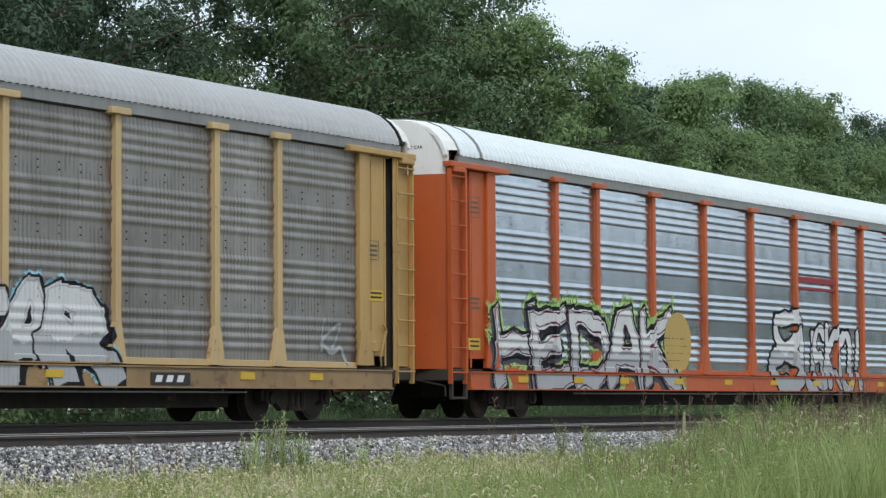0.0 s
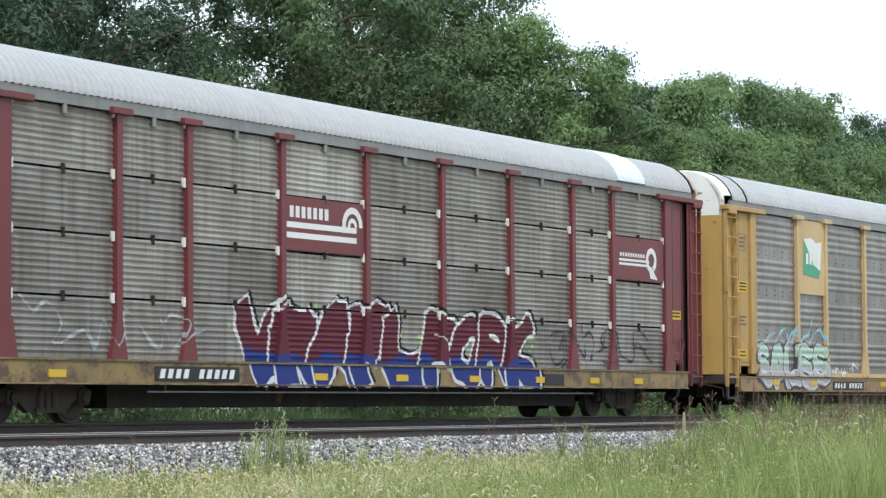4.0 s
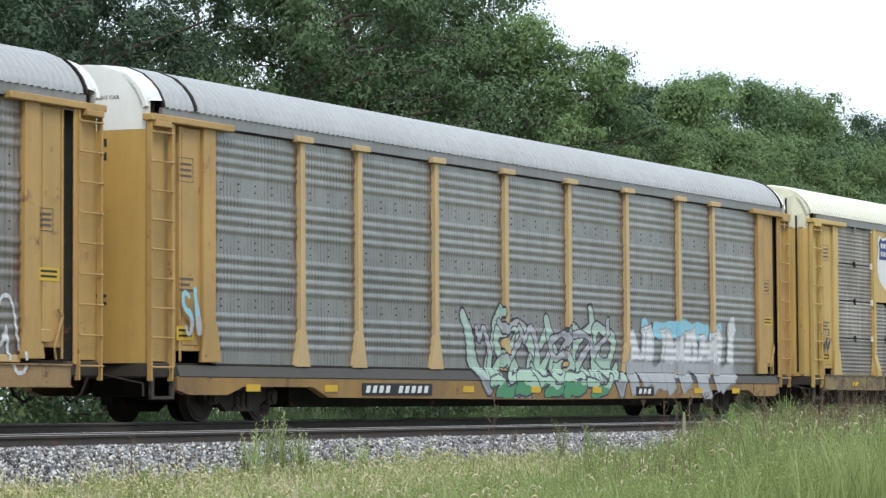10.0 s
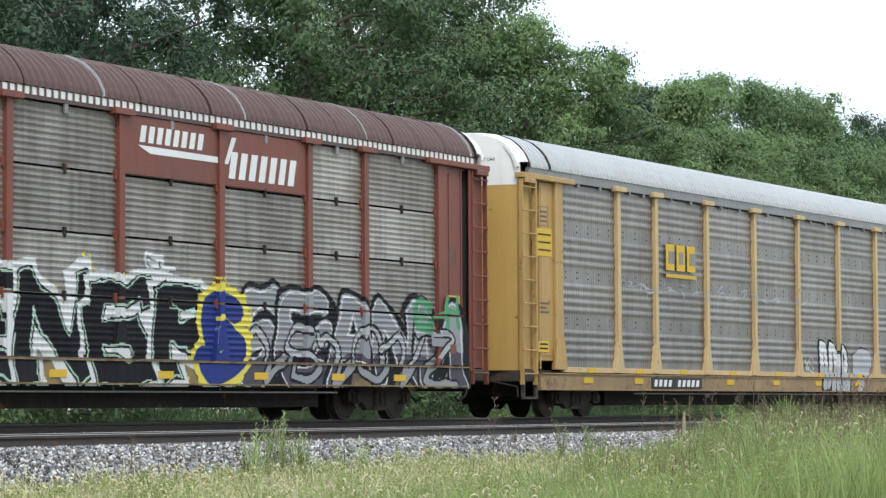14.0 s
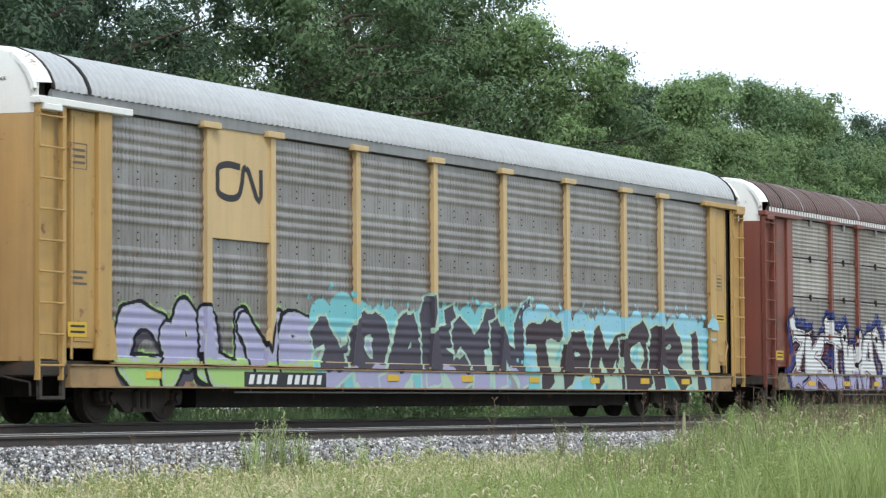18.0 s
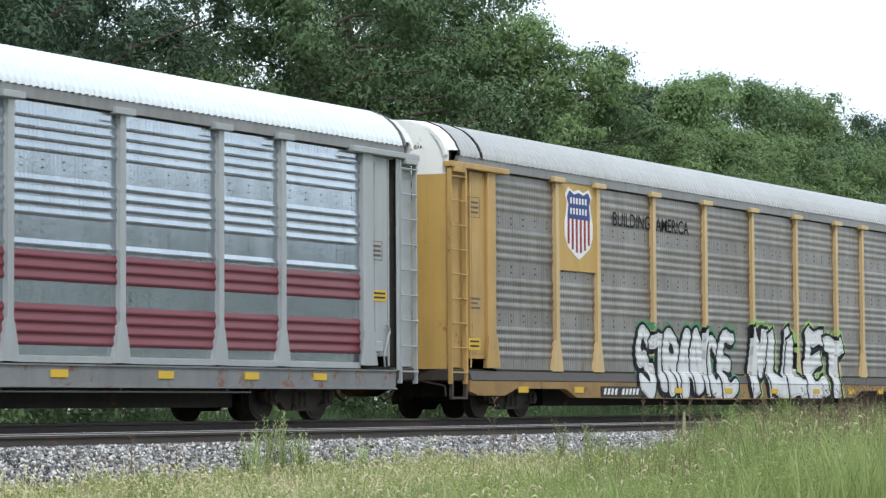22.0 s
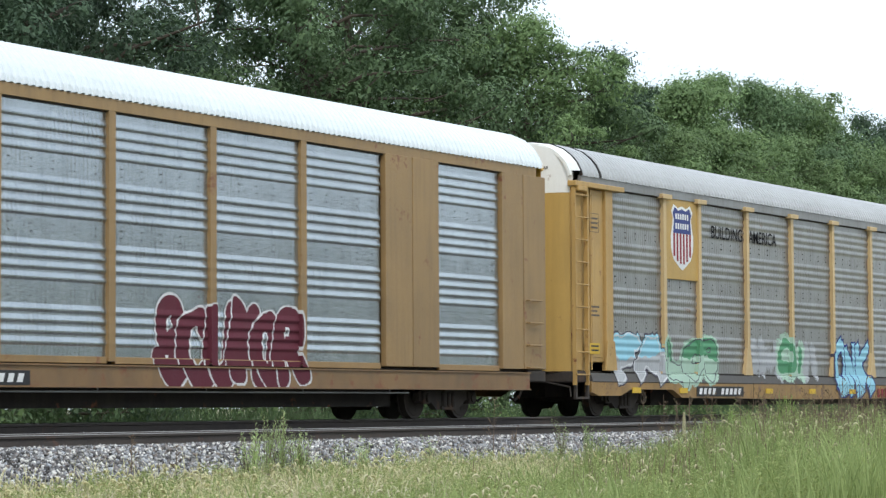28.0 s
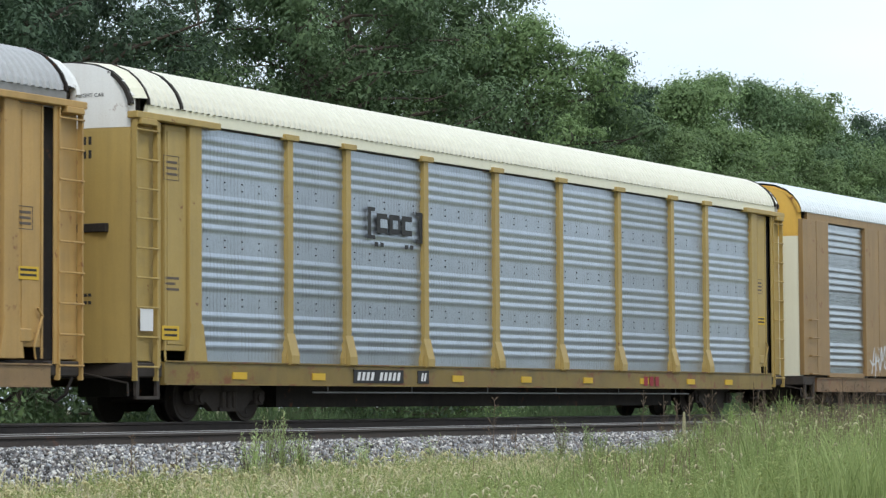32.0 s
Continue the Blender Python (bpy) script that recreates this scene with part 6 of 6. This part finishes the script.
blades("far_verge_grass", 60000, (25, 110), (29.8, 35.0), lambda x, y: 0.35 + 0.16 * (y - 29.5), L_MID, "green grass on the far side of the track", 24, 0.009, 0.5)


def weed_patch(name, n, per, xr, yr, tall, leaf, label, seed):
    """Low leafy weeds between the grass: narrow leaves set round upright stems."""
    rng = np.random.default_rng(seed)
    x, y = rng.uniform(*xr, n), rng.uniform(*yr, n)
    lump = np.array([noise.noise((a * 0.7, b * 0.7, 9.0)) for a, b in zip(x, y)])
    ok = (x / y > 0.9) & (x / y < 3.4) & (rng.random(n) < np.clip(0.5 + 1.3 * lump, 0.03, 1))
    x, y = x[ok], y[ok]
    n = len(x)
    h = tall(x, y) * rng.uniform(0.5, 1.12, n)
    z = np.array([ground_z(a, b) for a, b in zip(x, y)])
    lean = rng.normal(size=(n, 2)) * 0.12
    q = rng.uniform(0.2, 1.0, (n, per))
    p = np.stack([x[:, None] + lean[:, :1] * h[:, None] * q, y[:, None] + lean[:, 1:] * h[:, None] * q, z[:, None] + h[:, None] * q], 2).reshape(-1, 3)
    k = len(p)
    a = rng.uniform(0, 6.283, k)
    ln = (0.10 * (1.3 - 0.8 * q).ravel() * rng.uniform(0.6, 1.3, k))[:, None]
    d = np.stack([np.cos(a), np.sin(a), rng.uniform(0.0, 1.0, k)], 1)
    d /= np.linalg.norm(d, axis=1)[:, None]
    sd = np.stack([-np.sin(a), np.cos(a), np.zeros(k)], 1) * ln * 0.13
    tip = p + d * ln
    tip[:, 2] -= 0.2 * ln[:, 0]
    v = np.stack([p, p + d * ln * 0.5 + sd, tip, p + d * ln * 0.5 - sd], 1).reshape(-1, 3)
    me = raw_mesh(name, v, np.arange(4 * k), np.full(k, 4))
    me.materials.append(leaf)
    return tagged(new(name, me), label, "weeds", kind="stuff")


L_PATCH = leafy("patch_leaves", (0.17, 0.23, 0.07), (0.60, 0.66, 0.29), 0.6, 0.4, 0.7)
weed_patch("leafy_weeds", 9500, 26, (14, 60), (11, 19.5), lambda x, y: bank(x, y) * 1.0, L_PATCH, "leafy green weeds among the tall grass", 27)
blades("undergrowth", 46000, (30, 150), (34.5, 37.5), lambda x, y: 1.3 + 0.25 * (y - 34.5), L_MID, "rank green undergrowth below the trees", 26, 0.010, 0.7)
seed_heads("nodding_seed_heads", 1100, (14, 56), (11.5, 19.4), lambda x, y: bank(x, y) * 1.02, L_HEAD, "pale nodding foxtail grass seed heads", 25)

blades("brown_stems", 15000, (24, 60), (13, 19.4), lambda x, y: bank(x, y) * 1.28, L_STALK, "thin brown dead weed stems among the grass", 28, 0.0045, 0.18, keep=lambda x, y, rng: (x / y > 1.85) & (x / y < 3.2) & (rng.random(len(x)) < np.interp(x / y, [1.9, 2.3, 2.6], [0.15, 0.6, 1.0])))
blades("yellow_tufts", 34000, (12, 40), (15.5, 19.9), lambda x, y: bank(x, y) * 0.95, L_PALE, "pale yellow-green foxtail tufts at the ballast foot", 29, 0.006, 0.9, keep=lambda x, y, rng: (x / y > 1.0) & (x / y < 2.0))
seed_heads("pale_seed_heads", 650, (19, 36), (16, 19.8), lambda x, y: bank(x, y) * 1.0, L_PALE, "pale green foxtail heads at the ballast foot", 30)
blades("ballast_tufts", 9000, (18, 60), (19.4, 20.7), lambda x, y: 0.50 + 0 * x, L_PALE, "sparse pale grass tufts growing through the ballast", 31, 0.005, 0.7, keep=lambda x, y, rng: np.array([noise.noise((a * 1.6, b * 1.6, 3.0)) for a, b in zip(x, y)]) > 0.12)


# ---- single weeds ----
def bushy_weed(x, y, h, seed):
    """A leafy weed: branching stems set with narrow leaves."""
    rng = np.random.default_rng(seed)
    t = tagged(new("weed"), "leafy green weed growing at the ballast edge", "weed", "weeds by the track")
    t.location = (x, y, ground_z(x, y))
    stem = bmesh.new()
    vs, n = [], 0
    for s in range(5 + int(h * 4)):
        a, spread = rng.uniform(0, 6.283), rng.uniform(0.05, 0.30) * h
        hh = h * rng.uniform(0.6, 1.0)
        tip = Vector((math.cos(a) * spread, math.sin(a) * spread, hh))
        mid = Vector((tip.x * 0.35, tip.y * 0.35, hh * 0.55))
        rod(stem, (0, 0, -0.05), mid, 0.006, 0.004, 5)
        rod(stem, mid, tip, 0.004, 0.0015, 5)
        for k in range(40):
            q = rng.uniform(0.25, 1.0)
            p = (mid * (q / 0.55) if q < 0.55 else mid.lerp(tip, (q - 0.55) / 0.45))
            b = rng.uniform(0, 6.283)
            ln = 0.10 * (1.25 - 0.7 * q) * rng.uniform(0.7, 1.3)
            d = Vector((math.cos(b), math.sin(b), rng.uniform(0.1, 0.9))).normalized() * ln
            sd = d.cross(Vector((0, 0, 1))).normalized() * ln * 0.10
            m = p + d * 0.5
            e = p + d + Vector((0, 0, -0.25 * ln))
            vs += [p, m + sd, e, m - sd]
    part("stem", stem, L_STALK, t)["kind"] = "stuff"
    me = raw_mesh("leaves", np.array([tuple(v) for v in vs]), np.arange(len(vs)), np.full(len(vs) // 4, 4))
    part("leaves", me, L_WEED, t)["kind"] = "stuff"


def plume(x, y, h, seed, dense):
    """A feathery upright weed: a sheaf of stems, thick with short narrow upturned leaves."""
    rng = np.random.default_rng(seed)
    t = tagged(new("weed"), "feathery bright green weed standing in the tall grass", "weed", "weeds by the track")
    t.location = (x, y, ground_z(x, y))
    stem = bmesh.new()
    ps, qs = [], []
    for s in range(9):
        a, spread = rng.uniform(0, 6.283), rng.uniform(0.02, 0.22) * h
        hh = h * rng.uniform(0.7, 1.0)
        rod(stem, (0, 0, -0.05), (math.cos(a) * spread, math.sin(a) * spread, hh), 0.005, 0.0015, 5)
        q = rng.uniform(0.25, 1.0, dense)
        ps.append(np.stack([math.cos(a) * spread * q, math.sin(a) * spread * q, hh * q], 1))
        qs.append(q)
    p, q = np.concatenate(ps), np.concatenate(qs)
    k = len(p)
    b = rng.uniform(0, 6.283, k)
    ln = (0.12 * (1.2 - 0.75 * q) * rng.uniform(0.6, 1.3, k))[:, None]
    d = np.stack([np.cos(b), np.sin(b), rng.uniform(0.3, 1.6, k)], 1)
    d /= np.linalg.norm(d, axis=1)[:, None]
    sd = np.stack([-np.sin(b), np.cos(b), np.zeros(k)], 1) * ln * 0.075
    v = np.stack([p, p + d * ln * 0.5 + sd, p + d * ln, p + d * ln * 0.5 - sd], 1).reshape(-1, 3)
    part("stem", stem, L_STALK, t)["kind"] = "stuff"
    part("leaves", raw_mesh("leaves", v, np.arange(4 * k), np.full(k, 4)), L_PLUME if dense > 100 else L_WEED, t)["kind"] = "stuff"


def stalk(x, y, h, seed):
    """A dry branching stalk with small seed clusters."""
    rng = np.random.default_rng(seed)
    t = tagged(new("dry_stalk"), "thin dry brown weed stalk with side twigs", "weed", "dry stalks by the track")
    t.location = (x, y, ground_z(x, y))
    bm, seeds = bmesh.new(), bmesh.new()
    top = Vector((rng.normal() * 0.05, rng.normal() * 0.05, h))
    rod(bm, (0, 0, -0.05), top, 0.008, 0.003, 5)
    for k in range(12):
        q = rng.uniform(0.45, 0.98)
        a = rng.uniform(0, 6.283)
        ln = 0.20 * h * (1.2 - q)
        base = top * q
        tip = base + Vector((math.cos(a) * ln, math.sin(a) * ln, ln * 1.1))
        rod(bm, base, tip, 0.003, 0.0015, 4)
        for m in range(3):
            c = base.lerp(tip, rng.uniform(0.5, 1.0))
            bmesh.ops.create_icosphere(seeds, subdivisions=1, radius=rng.uniform(0.006, 0.012), matrix=Matrix.Translation(c))
    part("stem", bm, L_STALK, t)
    part("seed_cluster", seeds, L_STALK, t)["kind"] = "stuff"


def spike(x, y, h):
    t = tagged(new("flower_spike"), "tall pale green woolly flower spike", "weed")
    t.location = (x, y, ground_z(x, y))
    bm = bmesh.new()
    rod(bm, (0, 0, -0.05), (0, 0, h * 0.6), 0.012, 0.012, 6)
    part("stem", bm, L_STALK, t)
    head = bmesh.new()
    rng = np.random.default_rng(3)
    for k in range(90):
        q = k / 90
        r = 0.026 * (1 - 0.6 * q)
        a = k * 2.4
        bmesh.ops.create_icosphere(head, subdivisions=1, radius=0.014 * rng.uniform(0.7, 1.2), matrix=Matrix.Translation((r * math.cos(a), r * math.sin(a), h * (0.58 + 0.42 * q))))
    part("flower_head", head, L_HEAD, t)


L_PLUME = leafy("feathery_weed_leaves", (0.18, 0.30, 0.07), (0.46, 0.62, 0.20), 0.6, 0.45, 0.5)
L_WEED = leafy("weed_leaves", (0.32, 0.42, 0.18), (0.62, 0.71, 0.36), 0.6, 0.45, 0.5)
for k, (x, y, h) in enumerate(((30.98, 19.7, 0.97), (31.41, 19.7, 0.87), (30.02, 19.6, 0.78), (32.89, 19.8, 0.81), (33.84, 19.5, 0.63), (31.93, 18.8, 0.48), (38.95, 19.4, 1.10), (43.12, 18.2, 1.24),
                               (45.13, 18.0, 1.34), (45.16, 17.5, 1.16), (41.46, 17.2, 1.02), (42.01, 18.4, 0.84), (30.86, 19.0, 0.50), (35.37, 19.8, 0.67), (31.2, 19.4, 0.8), (43.8, 18.0, 1.1), (46.5, 17.8, 1.1), (47.6, 17.5, 1.2))):
    bushy_weed(x, y, h, 100 + k)
for k, (x, y, h) in enumerate(((36.98, 19.6, 1.18), (38.21, 19.9, 0.74), (40.19, 18.6, 1.32), (41.57, 18.8, 1.28), (41.69, 18.4, 1.23), (43.56, 18.8, 1.27), (45.39, 17.8, 1.38), (46.4, 17.6, 1.37), (48.44, 18.0, 1.39),
                               (27.19, 19.4, 0.75), (27.87, 19.2, 0.61), (44.52, 18.2, 1.28), (49.02, 17.8, 1.42))):
    stalk(x, y, h, 200 + k)
spike(40.6, 18.0, 1.0)

for k, (x, y, h) in enumerate(((43.72, 18.5, 1.10), (44.09, 18.8, 0.92), (43.43, 18.2, 1.00), (46.57, 18.6, 1.28), (45.11, 18.2, 1.12), (47.69, 18.9, 1.14), (46.13, 18.0, 1.05), (47.55, 18.4, 0.96), (44.75, 17.6, 0.94), (49.48, 18.0, 1.04), (48.56, 17.5, 0.92), (47.03, 17.6, 0.82), (43.70, 18.0, 0.84), (42.89, 18.6, 0.79), (44.60, 17.0, 0.80), (30.53, 19.6, 0.98), (31.26, 19.8, 1.03), (29.91, 19.4, 0.80), (31.21, 19.5, 0.75), (32.35, 19.2, 0.67), (40.32, 19.4, 0.70), (40.52, 19.7, 0.83))):
    plume(x, y, h, 300 + k, 45 if y > 19.1 else 190)
for k, (x, y, h) in enumerate(((41.93, 18.8, 1.19), (42.91, 18.9, 1.24), (43.49, 18.8, 1.36), (44.69, 18.7, 1.37), (44.92, 18.6, 1.51), (45.00, 18.4, 1.35), (47.71, 18.4, 1.46), (47.13, 18.0, 1.38), (48.13, 18.2, 1.57), (48.07, 18.0, 1.45), (47.95, 17.8, 1.51), (47.76, 17.6, 1.37), (48.92, 17.9, 1.62), (48.18, 17.4, 1.39), (45.36, 17.6, 1.28), (41.60, 18.5, 1.08))):
    stalk(x, y, h, 400 + k)


# ---- what moves ----
SPEEDS = [(3.5, 10.52), (5.5, 10.47), (10.5, 10.43), (14.5, 10.33), (16.5, 10.36), (21, 10.39), (25.5, 10.44), (27.5, 10.43), (28.5, 10.42), (29, 9.82), (32, 10.44)]


def travelled(t):
    s, t0 = 0.0, 0.0
    for t1, v in SPEEDS:
        s += v * (min(t, t1) - t0)
        if t <= t1:
            break
        t0 = t1
    return s


def motions():
    times = [0.5 * i for i in range(65)]
    for car, s in zip(CARS, START):
        walk(car, [(t, pose(s + travelled(t), TRACK_Y, 0)) for t in times])
    # two wheelsets are keyed, and the like ones of the other bogies turn with the same keys
    for k, dx in ((0, -0.9), (1, 0.9)):
        rows = [(i / FPS, pose(dx, 0, 0.395, 0, math.degrees(travelled(i / FPS) / 0.395), 0)) for i in range(32 * FPS + 1)]
        walk(WHEELSETS[k], rows)
        lead = WHEELSETS[k].animation_data
        for w in WHEELSETS[k + 2::2]:
            w.rotation_mode = "QUATERNION"
            w.animation_data_create()
            w.animation_data.action = lead.action
            w.animation_data.action_slot = lead.action_slot


motions()
